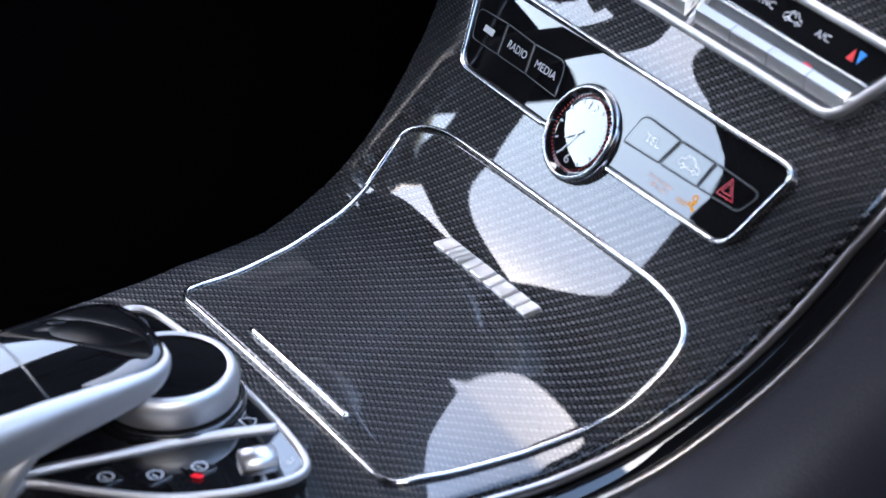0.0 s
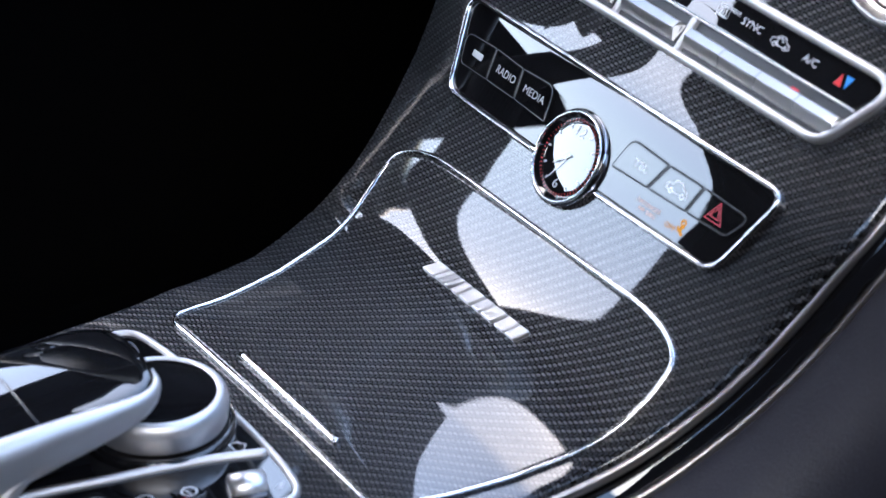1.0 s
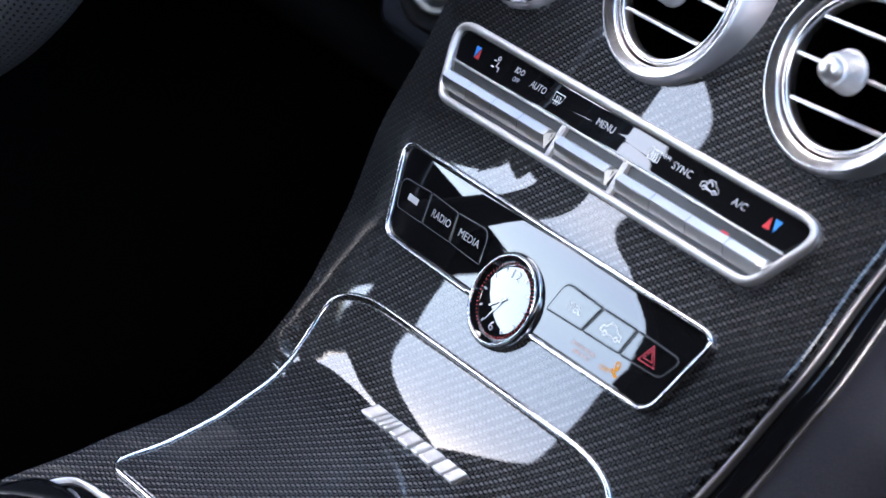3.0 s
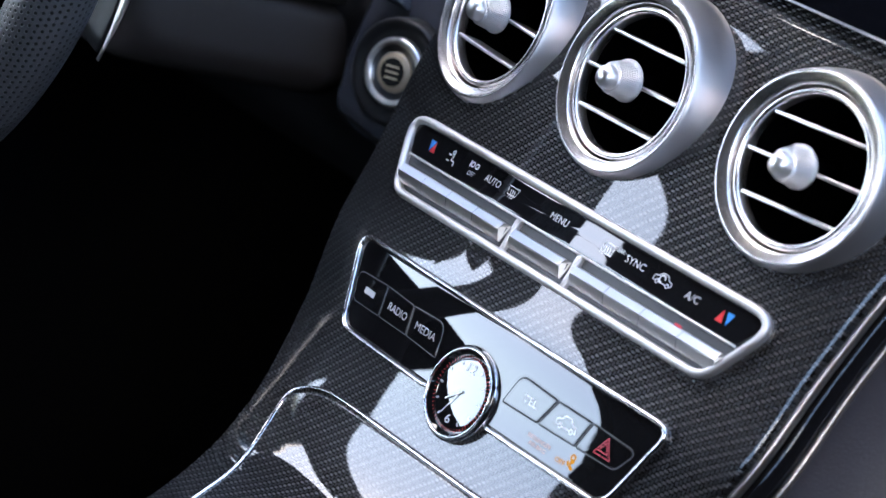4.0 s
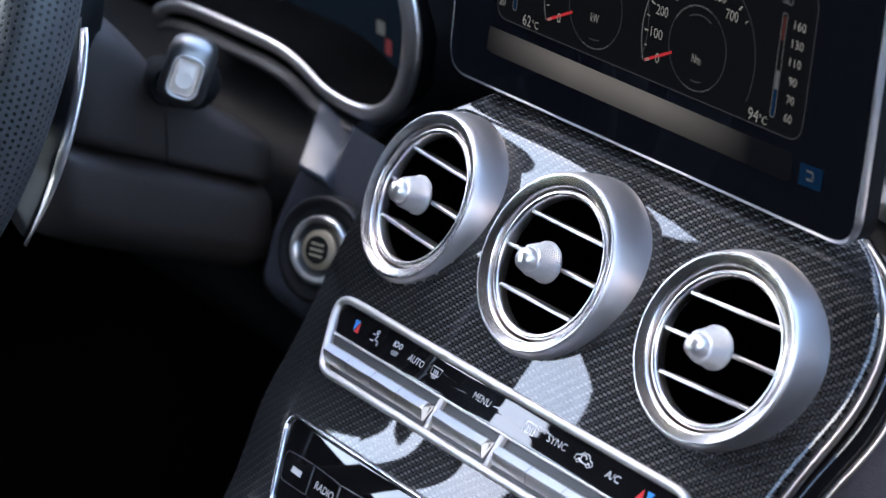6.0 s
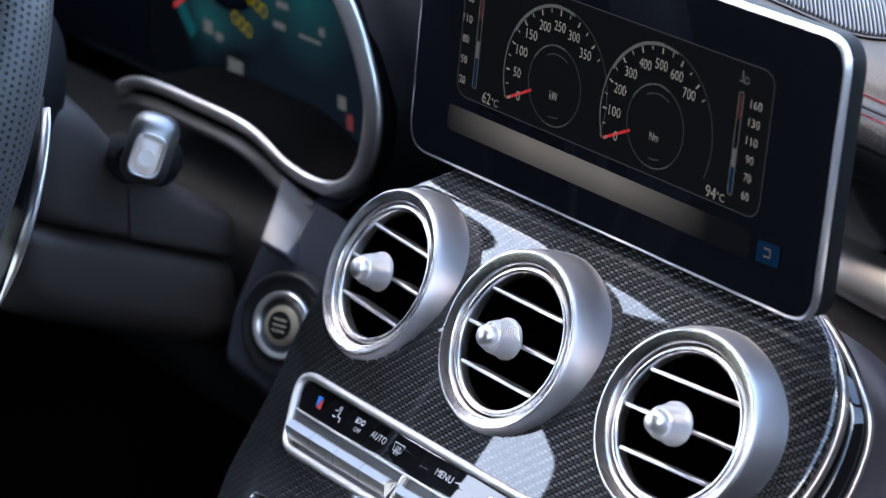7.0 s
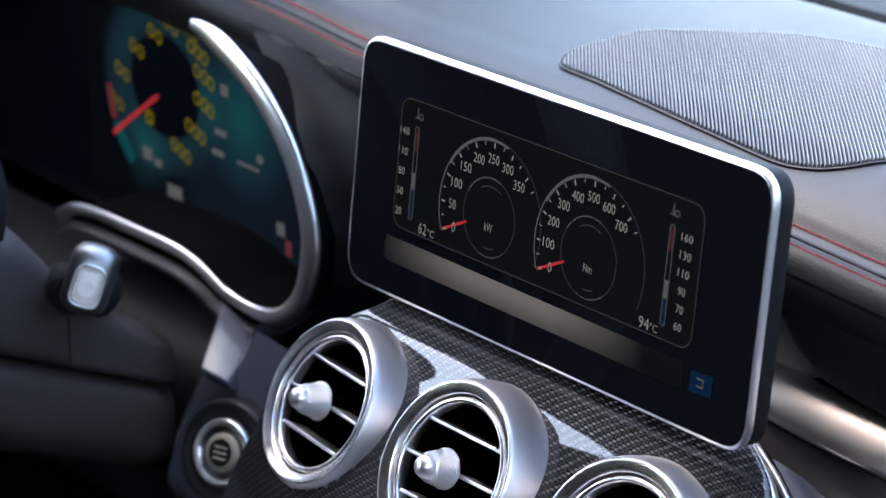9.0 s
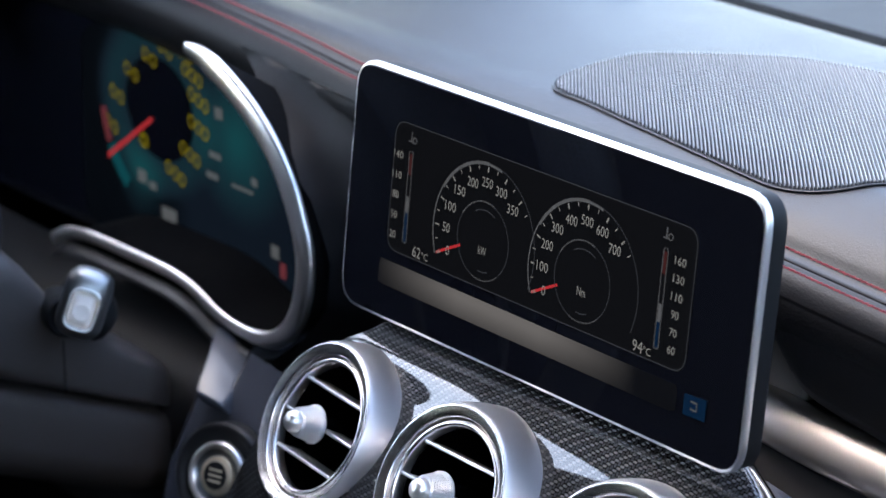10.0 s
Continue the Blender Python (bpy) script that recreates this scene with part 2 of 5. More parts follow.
def strip_glow():
    """The status strip: a soft band of light, brighter in the middle and along its top."""
    m = Nodes("status_strip")
    sep = m.node("ShaderNodeSeparateXYZ")
    m.link(m.node("ShaderNodeTexCoord").outputs["Object"], sep.inputs[0])
    x = m.ramp(m.math("ABSOLUTE", m.math("ADD", sep.outputs[0], 0.015)), 1.0, 0.0, 0.030, 0.094)
    z = m.ramp(sep.outputs[2], 0.35, 1.0, 0.673, 0.683)
    m.set(Base_Color=rgb(0.006, 0.006, 0.007), Roughness=0.3, Specular_IOR_Level=0.0, Emission_Color=rgb(0.42, 0.39, 0.37))
    m.set(Emission_Strength=m.math("MULTIPLY", m.math("MULTIPLY", x, z), 0.40 * GLOW))
    return m.mat


STRIP_GLOW = strip_glow()


def cluster_glow():
    """The cluster's display: a teal ring round the dial and a soft teal field beside it."""
    m = Nodes("cluster_field")
    sep = m.node("ShaderNodeSeparateXYZ")
    m.link(m.node("ShaderNodeTexCoord").outputs["Object"], sep.inputs[0])

    def away(x, z, k=1.0):
        dx, dz = m.math("ADD", sep.outputs[0], -x), m.math("MULTIPLY", m.math("ADD", sep.outputs[2], -z), k)
        return m.math("SQRT", m.math("ADD", m.math("MULTIPLY", dx, dx), m.math("MULTIPLY", dz, dz)))

    ring = m.ramp(m.math("ABSOLUTE", m.math("ADD", away(-.434, .669, 1.15), -.046)), 1.0, 0.0, 0.004, 0.020)
    fog = m.ramp(away(-.350, .668), 1.0, 0.0, 0.004, 0.052)
    low = m.ramp(away(-.455, .622), 1.0, 0.0, 0.004, 0.030)
    glow = m.math("ADD", m.math("MULTIPLY", ring, 0.42), m.math("ADD", fog, m.math("MULTIPLY", low, 0.7)))
    m.set(Base_Color=rgb(0.004, 0.005, 0.006), Roughness=0.3, Specular_IOR_Level=0.0)
    m.set(Emission_Color=m.mix(m.ramp(glow, 0.0, 1.0, 0.0, 1.0), rgb(0.10, 0.19, 0.34), rgb(0.05, 0.50, 0.56)))
    disc = m.ramp(away(-.434, .669, 1.15), 1.0, 0.0, 0.058, 0.068)
    side = m.ramp(sep.outputs[0], 0.0, 1.0, -.43, -.40)
    m.set(Emission_Strength=m.math("MULTIPLY", m.math("MULTIPLY_ADD", glow, 0.085, m.math("MULTIPLY", m.math("MAXIMUM", disc, side), 0.040)), GLOW))
    return m.mat


CLUSTER_GLOW = cluster_glow()


# ---- building helpers ----
def mesh_of(name, verts, faces, material, uvs=None, smooth=True):
    me = bpy.data.meshes.new(name)
    me.from_pydata([tuple(v) for v in verts], [], faces)
    if smooth:
        me.polygons.foreach_set("use_smooth", [True] * len(me.polygons))
    if uvs is not None:
        layer = me.uv_layers.new(name="UVMap")
        for loop in me.loops:
            layer.data[loop.index].uv = uvs[loop.vertex_index]
    me.materials.append(material)
    me.update()
    return me


def thing(name, label, category, kind="", group="", at=(0, 0, 0)):
    ob = new(name)
    ob.empty_display_size = 0.02
    ob.location = at
    return tagged(ob, label, category, group, kind)


def piece(name, me, parent, label=""):
    """Link a mesh as one part of a thing; vertices are in world space at build time."""
    ob = new(name, me)
    if parent is not None:
        ob.parent = parent
        top = parent
        off = Vector((0, 0, 0))
        while top is not None:
            off += top.location
            top = top.parent
        ob.location = (0, 0, 0)
        if off.length > 0:
            me.transform(Matrix.Translation(-off))
    if label:
        ob["label"] = label
    return ob


def part(name, bm, material, parent, label="", smooth=True):
    me = bpy.data.meshes.new(name)
    bm.to_mesh(me)
    bm.free()
    if smooth:
        me.polygons.foreach_set("use_smooth", [True] * len(me.polygons))
    me.materials.append(material)
    return piece(name, me, parent, label)


def catmull(knots, n=24, closed=False):
    K = np.array(knots, float)
    if closed:
        P = np.vstack([K[-1], K, K[0], K[1]])
    else:
        P = np.vstack([2 * K[0] - K[1], K, 2 * K[-1] - K[-2]])
    out = []
    for i in range(1, len(P) - 2):
        a, b, c, d = P[i - 1:i + 3]
        for t in np.arange(n) / n:
            out.append(0.5 * (2 * b + (c - a) * t + (2 * a - 5 * b + 4 * c - d) * t * t + (3 * b - a - 3 * c + d) * t ** 3))
    if not closed:
        out.append(P[-2])
    return np.array(out)


# centre line of the trim (y, z), from behind the selector up to the foot of the screen
KNOTS = [(-.62, .400), (-.50, .399), (-.40, .401), (-.33, .4055), (-.276, .4113), (-.23, .4183), (-.185, .4297), (-.1575, .4537),
         (-.135, .4835), (-.1174, .5136), (-.0974, .5364), (-.0775, .5615), (-.055, .592), (-.031, .6167), (-.0194, .6293), (-.0103, .6423), (-.0025, .6481), (.010, .6560), (.03, .6680), (.06, .684)]
PROFILE = catmull(KNOTS)
for _ in range(60):
    PROFILE[1:-1] = 0.25 * PROFILE[:-2] + 0.5 * PROFILE[1:-1] + 0.25 * PROFILE[2:]
ARC = np.r_[0, np.cumsum(np.linalg.norm(np.diff(PROFILE, axis=0), axis=1))]
ARC = ARC - np.interp(-.276, PROFILE[:, 0], ARC) - .0014


def surf(x, s, h=0.0):
    """A point of the trim: x across, s along the centre line, h above the surface."""
    y, z = np.interp(s, ARC, PROFILE[:, 0]), np.interp(s, ARC, PROFILE[:, 1])
    e = 0.004
    ty = np.interp(s + e, ARC, PROFILE[:, 0]) - np.interp(s - e, ARC, PROFILE[:, 0])
    tz = np.interp(s + e, ARC, PROFILE[:, 1]) - np.interp(s - e, ARC, PROFILE[:, 1])
    n = math.hypot(ty, tz)
    e = min(max((s - 0.318) / 0.080, 0), 1)
    k = float(np.interp(s, [-.05, 0, .02, .045, .07, .1, .13, .16], [.12, .25, .50, .75, .62, .40, .46, .55])) - 0.42 * e * e * (3 - 2 * e)
    d = h - k * x * x - 1.8 * max(abs(x) - 0.115, 0) ** 2
    return Vector((x, y - tz / n * d, z + ty / n * d))


def surf_frame(x, s):
    """Place, across, along and outward directions of the trim at (x, s)."""
    p = surf(x, s)
    a = (surf(x + 0.001, s) - surf(x - 0.001, s)).normalized()
    b = (surf(x, s + 0.001) - surf(x, s - 0.001)).normalized()
    return p, a, b, a.cross(b).normalized()


def rounded(points, radius, n=8):
    """A closed outline of straight lines with its corners rounded; radius: one or one for each corner."""
    out = []
    P = [Vector(p) for p in points]
    for i, p in enumerate(P):
        r = radius[i] if isinstance(radius, (list, tuple)) else radius
        a, b = (P[i - 1] - p), (P[(i + 1) % len(P)] - p)
        la, lb = a.length, b.length
        a, b = a.normalized(), b.normalized()
        half = a.angle(b) / 2
        cut = min(r / math.tan(half), la * 0.49, lb * 0.49)
        for k in range(n + 1):
            t = k / n
            # quadratic corner, close to an arc
            q = (p + a * cut) * (1 - t) ** 2 + p * 2 * t * (1 - t) + (p + b * cut) * t * t
            out.append(tuple(q))
    return out


def resample(outline, step):
    """The closed outline with points at even steps."""
    P = np.array([tuple(p) for p in outline] + [tuple(outline[0])], float)
    seg = np.r_[0, np.cumsum(np.linalg.norm(np.diff(P, axis=0), axis=1))]
    n = max(8, int(round(seg[-1] / step)))
    at = np.linspace(0, seg[-1], n, endpoint=False)
    return [tuple(np.interp(a, seg, P[:, k]) for k in range(P.shape[1])) for a in at]


def inset(outline, d):
    """The closed outline moved inwards (counter-clockwise outlines) by d."""
    P = np.array(outline)
    t = np.roll(P, -1, 0) - np.roll(P, 1, 0)
    t /= np.linalg.norm(t, axis=1)[:, None] + 1e-12
    area = 0.5 * np.sum(P[:, 0] * np.roll(P[:, 1], -1) - np.roll(P[:, 0], -1) * P[:, 1])
    nrm = np.stack([-t[:, 1], t[:, 0]], 1) * (1 if area > 0 else -1)
    return [tuple(p) for p in P + nrm * d]


def slab(outline, place, h, depth, material, bevel=0.0006, rings=10, name="slab", flat=False):
    """A plate that follows a surface: place(x, s, h) gives its points; the rim is rounded and goes down by depth."""
    verts, faces, uvs = [], [], []
    n = len(outline)
    c = np.mean(outline, axis=0)
    loops = []

    def ring(pts, hh):
        start = len(verts)
        for p in pts:
            verts.append(place(p[0], p[1], hh))
            uvs.append((p[0], p[1]))
        loops.append(start)

    ring(outline, h - depth)
    ring(outline, h - bevel)
    ring(inset(outline, bevel * 0.3), h - bevel * 0.3)
    inner = inset(outline, bevel)
    ring(inner, h)
    inner = inset(outline, bevel * 2.2)
    ring(inner, h)
    for k in range(1, rings):
        f = 1 - k / rings
        ring([tuple(c + (np.array(p) - c) * f) for p in inner], h)
    for a, b in zip(loops[:-1], loops[1:]):
        for i in range(n):
            j = (i + 1) % n
            faces.append((a + i, a + j, b + j, b + i))
    verts.append(place(c[0], c[1], h))
    uvs.append(tuple(c))
    last = loops[-1]
    for i in range(n):
        faces.append((last + i, last + (i + 1) % n, len(verts) - 1))
    area = sum(outline[i][0] * outline[(i + 1) % n][1] - outline[(i + 1) % n][0] * outline[i][1] for i in range(n))
    if area < 0:
        faces = [f[::-1] for f in faces]
    return mesh_of(name, verts, faces, material, uvs, smooth=not flat)


def sweep(points, ups, section, closed, material, name="sweep", scale=None):
    """A section (list of across, up) carried along a line of points with given up directions."""
    n, m = len(points), len(section)
    verts, faces = [], []
    for i in range(n):
        a = points[i - 1] if (closed or i > 0) else points[i]
        b = points[(i + 1) % n] if (closed or i < n - 1) else points[i]
        t = (b - a).normalized()
        up = (ups[i] - t * ups[i].dot(t)).normalized()
        side = t.cross(up)
        k = scale[i] if scale else 1.0
        for x, y in section:
            verts.append(points[i] + side * (x * k) + up * (y * k))
    for i in range(n if closed else n - 1):
        for j in range(m):
            a, b = i * m + j, i * m + (j + 1) % m
            c, d = ((i + 1) % n) * m + (j + 1) % m, ((i + 1) % n) * m + j
            faces.append((a, b, c, d))
    if not closed:
        faces.append(tuple(range(m))[::-1])
        faces.append(tuple((n - 1) * m + j for j in range(m)))
    return mesh_of(name, verts, faces, material)


def oval(w, h, n=16, lift=0.0):
    return [(w / 2 * math.cos(2 * math.pi * k / n), lift + h / 2 * math.sin(2 * math.pi * k / n)) for k in range(n)]


def surf_band(outline, w, h, lift, material, closed=True, name="frame"):
    """A rounded strip of metal laid on the trim along an outline in (x, s)."""
    pts = [surf(x, s, lift) for x, s in outline]
    ups = [surf_frame(x, s)[3] for x, s in outline]
    return sweep(pts, ups, oval(w, h), closed, material, name)


def lathe(profile, origin, axis, material, n=64, name="lathe", caps=True):
    """A turned shape: profile of (radius, along); origin and axis in space."""
    axis = axis.normalized()
    a = axis.cross(Vector((0, 0, 1)) if abs(axis.z) < 0.9 else Vector((0, 1, 0))).normalized()
    b = a.cross(axis)
    verts, faces = [], []
    for r, d in profile:
        for k in range(n):
            t = 2 * math.pi * k / n
            verts.append(origin + axis * d + a * (r * math.cos(t)) + b * (r * math.sin(t)))
    for i in range(len(profile) - 1):
        for k in range(n):
            j = (k + 1) % n
            faces.append((i * n + k, i * n + j, (i + 1) * n + j, (i + 1) * n + k))
    if caps:
        faces.append(tuple((len(profile) - 1) * n + k for k in range(n)))
        faces.append(tuple(range(n))[::-1])
    # outward faces whichever way the profile runs
    return mesh_of(name, verts, [f[::-1] for f in faces], material)


def box(lo, hi, material, bevel=0.0, name="box", m=None):
    bm = bmesh.new()
    bmesh.ops.create_cube(bm, size=1.0)
    lo, hi = Vector(lo), Vector(hi)
    for v in bm.verts:
        v.co = Vector((lo[i] + (hi[i] - lo[i]) * (v.co[i] + 0.5) for i in range(3)))
    if bevel:
        bmesh.ops.bevel(bm, geom=bm.edges[:], offset=bevel, segments=3, affect="EDGES", profile=0.5)
    if m is not None:
        bmesh.ops.transform(bm, matrix=m, verts=bm.verts)
    me = bpy.data.meshes.new(name)
    bm.to_mesh(me)
    bm.free()
    me.polygons.foreach_set("use_smooth", [bool(bevel)] * len(me.polygons))
    me.materials.append(material)
    return me


LETTERS = {}


def letters(text):
    """Flat outline mesh of a word in the built-in font: vertices and faces, centred, capital height 1."""
    if text not in LETTERS:
        cu = bpy.data.curves.new("word", "FONT")
        cu.body, cu.align_x = text, "CENTER"
        cu.resolution_u = 3
        ob = new("word", cu)
        dg = bpy.context.evaluated_depsgraph_get()
        dg.update()
        me = ob.evaluated_get(dg).to_mesh()
        vs = [(v.co.x, v.co.y) for v in me.vertices]
        fs = [tuple(p.vertices) for p in me.polygons]
        ob.evaluated_get(dg).to_mesh_clear()
        bpy.data.objects.remove(ob)
        bpy.data.curves.remove(cu)
        tall = 0.69
        LETTERS[text] = ([(x / tall, y / tall - 0.5) for x, y in vs], fs)
    return LETTERS[text]


def flat_poly(name, outline, place, h, material, parent, label=""):
    """A thin printed shape on a surface."""
    pts = [place(x, s, h) for x, s in outline]
    return piece(name, mesh_of(name, pts, [tuple(range(len(pts)))], material, smooth=False), parent, label)


def stroke(name, points, width, place, h, material, parent, closed=False, label=""):
    """A printed line of even width on a surface."""
    P = [Vector(p) for p in points]
    n = len(P)
    verts, faces = [], []
    for i in range(n):
        a = P[i - 1] if (closed or i) else P[i]
        b = P[(i + 1) % n] if (closed or i < n - 1) else P[i]
        t = (b - a).normalized()
        q = Vector((-t.y, t.x)) * width / 2
        for side in (1, -1):
            p = P[i] + q * side
            verts.append(place(p.x, p.y, h))
    for i in range(n if closed else n - 1):
        j = (i + 1) % n
        faces.append((2 * i, 2 * i + 1, 2 * j + 1, 2 * j))
    return piece(name, mesh_of(name, verts, faces, material, smooth=False), parent, label)


def fit_word(text, place, x, s, width, height, h, material, parent, name="legend", label="", turn=0.0):
    """A word of a given width and capital height, centred at (x, s)."""
    vs, fs = letters(text)
    lo, hi = min(v[0] for v in vs), max(v[0] for v in vs)
    k, mid = width / (hi - lo), (lo + hi) / 2
    c, d = math.cos(turn), math.sin(turn)
    pts = []
    for px, py in vs:
        a, b = (px - mid) * k, py * height
        pts.append(place(x + a * c - b * d, s + a * d + b * c, h))
    return piece(name, mesh_of(name, pts, fs, material, smooth=False), parent, label)


def arc_points(cx, cy, r, a0, a1, n=24):
    return [(cx + r * math.cos(radians(a0 + (a1 - a0) * k / n)), cy + r * math.sin(radians(a0 + (a1 - a0) * k / n))) for k in range(n + 1)]


def tri_prism(section, x0, x1, place, material, name, steps=8, end=0.0, front=None, ribs=()):
    """A bar along x on the trim with a section in (s, h); end: slant of its right end; front: (material, first sides that take it); ribs: corners raised at every other step."""
    n = len(section)
    verts, faces = [], []
    for k in range(steps + 1):
        for j, (s, h) in enumerate(section):
            h += .00050 * (k % 2) * (j in ribs)
            x = x0 + (x1 - x0) * k / steps
            if k == steps and end:
                x -= end * max(0.0, (h - 0.002) / 0.004)
            verts.append(place(x, s, h))
    for k in range(steps):
        for j in range(n):
            a, b = k * n + j, k * n + (j + 1) % n
            faces.append((a, b, b + n, a + n))
    faces.append(tuple(range(n))[::-1])
    faces.append(tuple(steps * n + j for j in range(n)))
    me = mesh_of(name, verts, faces, material, smooth=False)
    # one metal in truth: fronts painted brighter and ends darker to imitate shading
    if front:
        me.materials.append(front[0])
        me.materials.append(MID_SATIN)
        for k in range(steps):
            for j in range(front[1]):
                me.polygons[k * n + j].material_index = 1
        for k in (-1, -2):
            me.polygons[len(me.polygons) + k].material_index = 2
    return me


# ---- centre console ----
VENTS = [pose(x, y, z, 0, 0, yaw) @ pose(0, 0, 0, -30, 0, 0) @ pose(0, .0010, -.0012) for x, y, z, yaw in ((0, -.0517, .616, 0), (.1061, -.0453, .6124, 5.7), (-.1061, -.0453, .6124, -5.7))]


def in_vent(p):
    """True inside the round openings for the air vents."""
    for m in VENTS:
        q = m.inverted() @ Vector(p)
        if math.hypot(q.x, q.z) < .0420 and q.y > -.01:
            return True
    return False


EDGE_S = np.linspace(-.345, .405, 376)
EDGE_W = np.interp(EDGE_S, [-.345, -.2, -.06, .0085, .03, .053, .076, .10, .1244, .153, .183, .207, .2474, .2828, .3046, .328, .354, .378, .386, .3987, .405],
                   [.112, .110, .108, .1075, .1095, .1130, .1172, .1230, .1305, .1370, .1445, .1498, .1515, .1568, .160, .163, .1632, .1555, .147, .123, .10])
for _ in range(14):
    EDGE_W[1:-1] = 0.25 * EDGE_W[:-2] + 0.5 * EDGE_W[1:-1] + 0.25 * EDGE_W[2:]


def edge_x(s):
    """Half width of the trim at s."""
    return float(np.interp(s, EDGE_S, EDGE_W))


def edge_left(s):
    """Half width on the driver's side, which draws in above the vent."""
    return float(np.interp(s, [-.345, -.06, -.02, .007, .024, .055, .074, .09, .108, .125, .15, .176, .20, .2235, .25, .274, .33, .345, .36, .374, .405],
                           [.114, .113, .1118, .1140, .1167, .1225, .1270, .1300, .1330, .1365, .1430, .1485, .1520, .1557, .160, .164, .166, .165, .140, .122, .090]))


def outer_gap(s):
    """Width of the black strip between the two chrome lines."""
    return float(np.interp(s, [0, .15, .27, .33, .40], [.0095, .0090, .0072, .0090, .0050]))


def eased(pts, rounds=40):
    """The line with its bends smoothed."""
    a = np.array(pts)
    for _ in range(rounds):
        a[1:-1] = 0.25 * a[:-2] + 0.5 * a[1:-1] + 0.25 * a[2:]
    return [Vector(p) for p in a]


def console_trim():
    ob = thing("centre_console", "centre console in glossy carbon fibre with chrome side strips", "console")
    S = np.concatenate([np.linspace(-.34, -.02, 40), np.linspace(-.012, .405, 150)])
    U = np.concatenate([[-1.0, -.995, -.99, -.985, -.98], np.linspace(-.97, -.7, 10), np.linspace(-.68, .68, 40), np.linspace(.7, .97, 10), [.98, .985, .99, .995, 1.0]])
    verts, uvs, faces = [], [], []
    for s in S:
        for u in U:
            x = u * (edge_x(s) if u > 0 else edge_left(s))
            drop = 0.0014 * max(0, (abs(u) - 0.975) / 0.025) ** 2  # the outer rim rolls down
            verts.append(surf(x, s, -drop))
            uvs.append((x, s))
    n = len(U)
    for i in range(len(S) - 1):
        for j in range(n - 1):
            quad = (i * n + j, i * n + j + 1, (i + 1) * n + j + 1, (i + 1) * n + j)
            if not in_vent(sum((verts[k] for k in quad), Vector()) / 4):
                faces.append(quad)
    top = len(verts)
    for s in S:
        for u in U:
            x = u * (edge_x(s) if u > 0 else edge_left(s))
            verts.append(surf(x, s, -0.016))
            uvs.append((x, s))
    for i in range(len(S) - 1):
        for j in range(n - 1):
            a = top + i * n + j
            quad = (a, a + n, a + n + 1, a + 1)
            if not in_vent(sum((verts[k] for k in quad), Vector()) / 4):
                faces.append(quad)
        for j, flip in ((0, True), (n - 1, False)):
            q = (i * n + j, (i + 1) * n + j, top + (i + 1) * n + j, top + i * n + j)
            faces.append(q if flip else q[::-1])
    piece("carbon_trim", mesh_of("carbon_trim", verts, faces, CARBON, uvs), ob, "glossy black carbon fibre twill")
    S2 = np.linspace(-.33, .400, 400)
    verts, faces = [], []
    for s in S2:
        for dx, dh in ((-.004, -.012), (-.006, -.03), (-.006, -.08)):
            q = surf(-edge_left(s), s, dh)
            verts.append(Vector((-(edge_left(s) + dx), q.y, q.z)))
        verts.append(Vector((verts[-1].x, verts[-1].y, 0.01)))
    faces = [(i * 4 + j, i * 4 + j + 1, i * 4 + j + 5, i * 4 + j + 4) for i in range(len(S2) - 1) for j in range(3)]
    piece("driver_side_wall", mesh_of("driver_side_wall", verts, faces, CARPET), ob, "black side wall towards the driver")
    for side in (1,):
        ups = [u.normalized() for u in eased([surf_frame(side * edge_x(s) * 0.9, s)[3] for s in S2])]
        pts = eased([surf(side * (edge_x(s) + 0.0014), s, -0.0055) for s in S2])
        piece("chrome_strip", sweep(pts, ups, oval(0.0036, 0.0056), False, STRIP), ob, "satin chrome edge strip")
        pts = eased([surf(side * (edge_x(s) + outer_gap(s) * .5), s, -0.014) for s in S2])
        piece("gap_filler", sweep(pts, ups, [(-.004, -.03), (.0045, -.03), (.0045, -.002), (.002, .000), (-.001, .003), (-.004, .005)], False, GLOSS), ob, "dark side strip")
        pts = eased([surf(side * (edge_x(s) + outer_gap(s) + .0014), s, -0.0145) for s in S2])
        piece("outer_chrome_strip", sweep(pts, ups, oval(0.0034, 0.0046), False, STRIP), ob, "thin chrome side strip")
        verts, faces = [], []
        T = [(0.001, -0.0175), (0.009, -0.0185), (0.024, -0.024), (0.040, -0.038), (0.052, -0.065), (0.060, -0.11)]
        rows = []
        for dx, dh in T:
            foot = [surf(side * edge_x(s), s, dh) for s in S2]
            rows.append(eased([(side * (edge_x(s) + outer_gap(s) + .0014 + dx), q.y, q.z) for s, q in zip(S2, foot)], 60))
        for i in range(len(S2)):
            verts += [row[i] for row in rows]
            verts.append(Vector((verts[-1].x, verts[-1].y, 0.01)))
        m = len(T) + 1
        for i in range(len(S2) - 1):
            for j in range(m - 1):
                q = (i * m + j, i * m + j + 1, (i + 1) * m + j + 1, (i + 1) * m + j)
                faces.append(q[::-1] if side > 0 else q)
        piece("padded_side", mesh_of("padded_side", verts, faces, SIDE_LEATHER), ob, "dark grained leather side pad")
    return ob


console_trim()


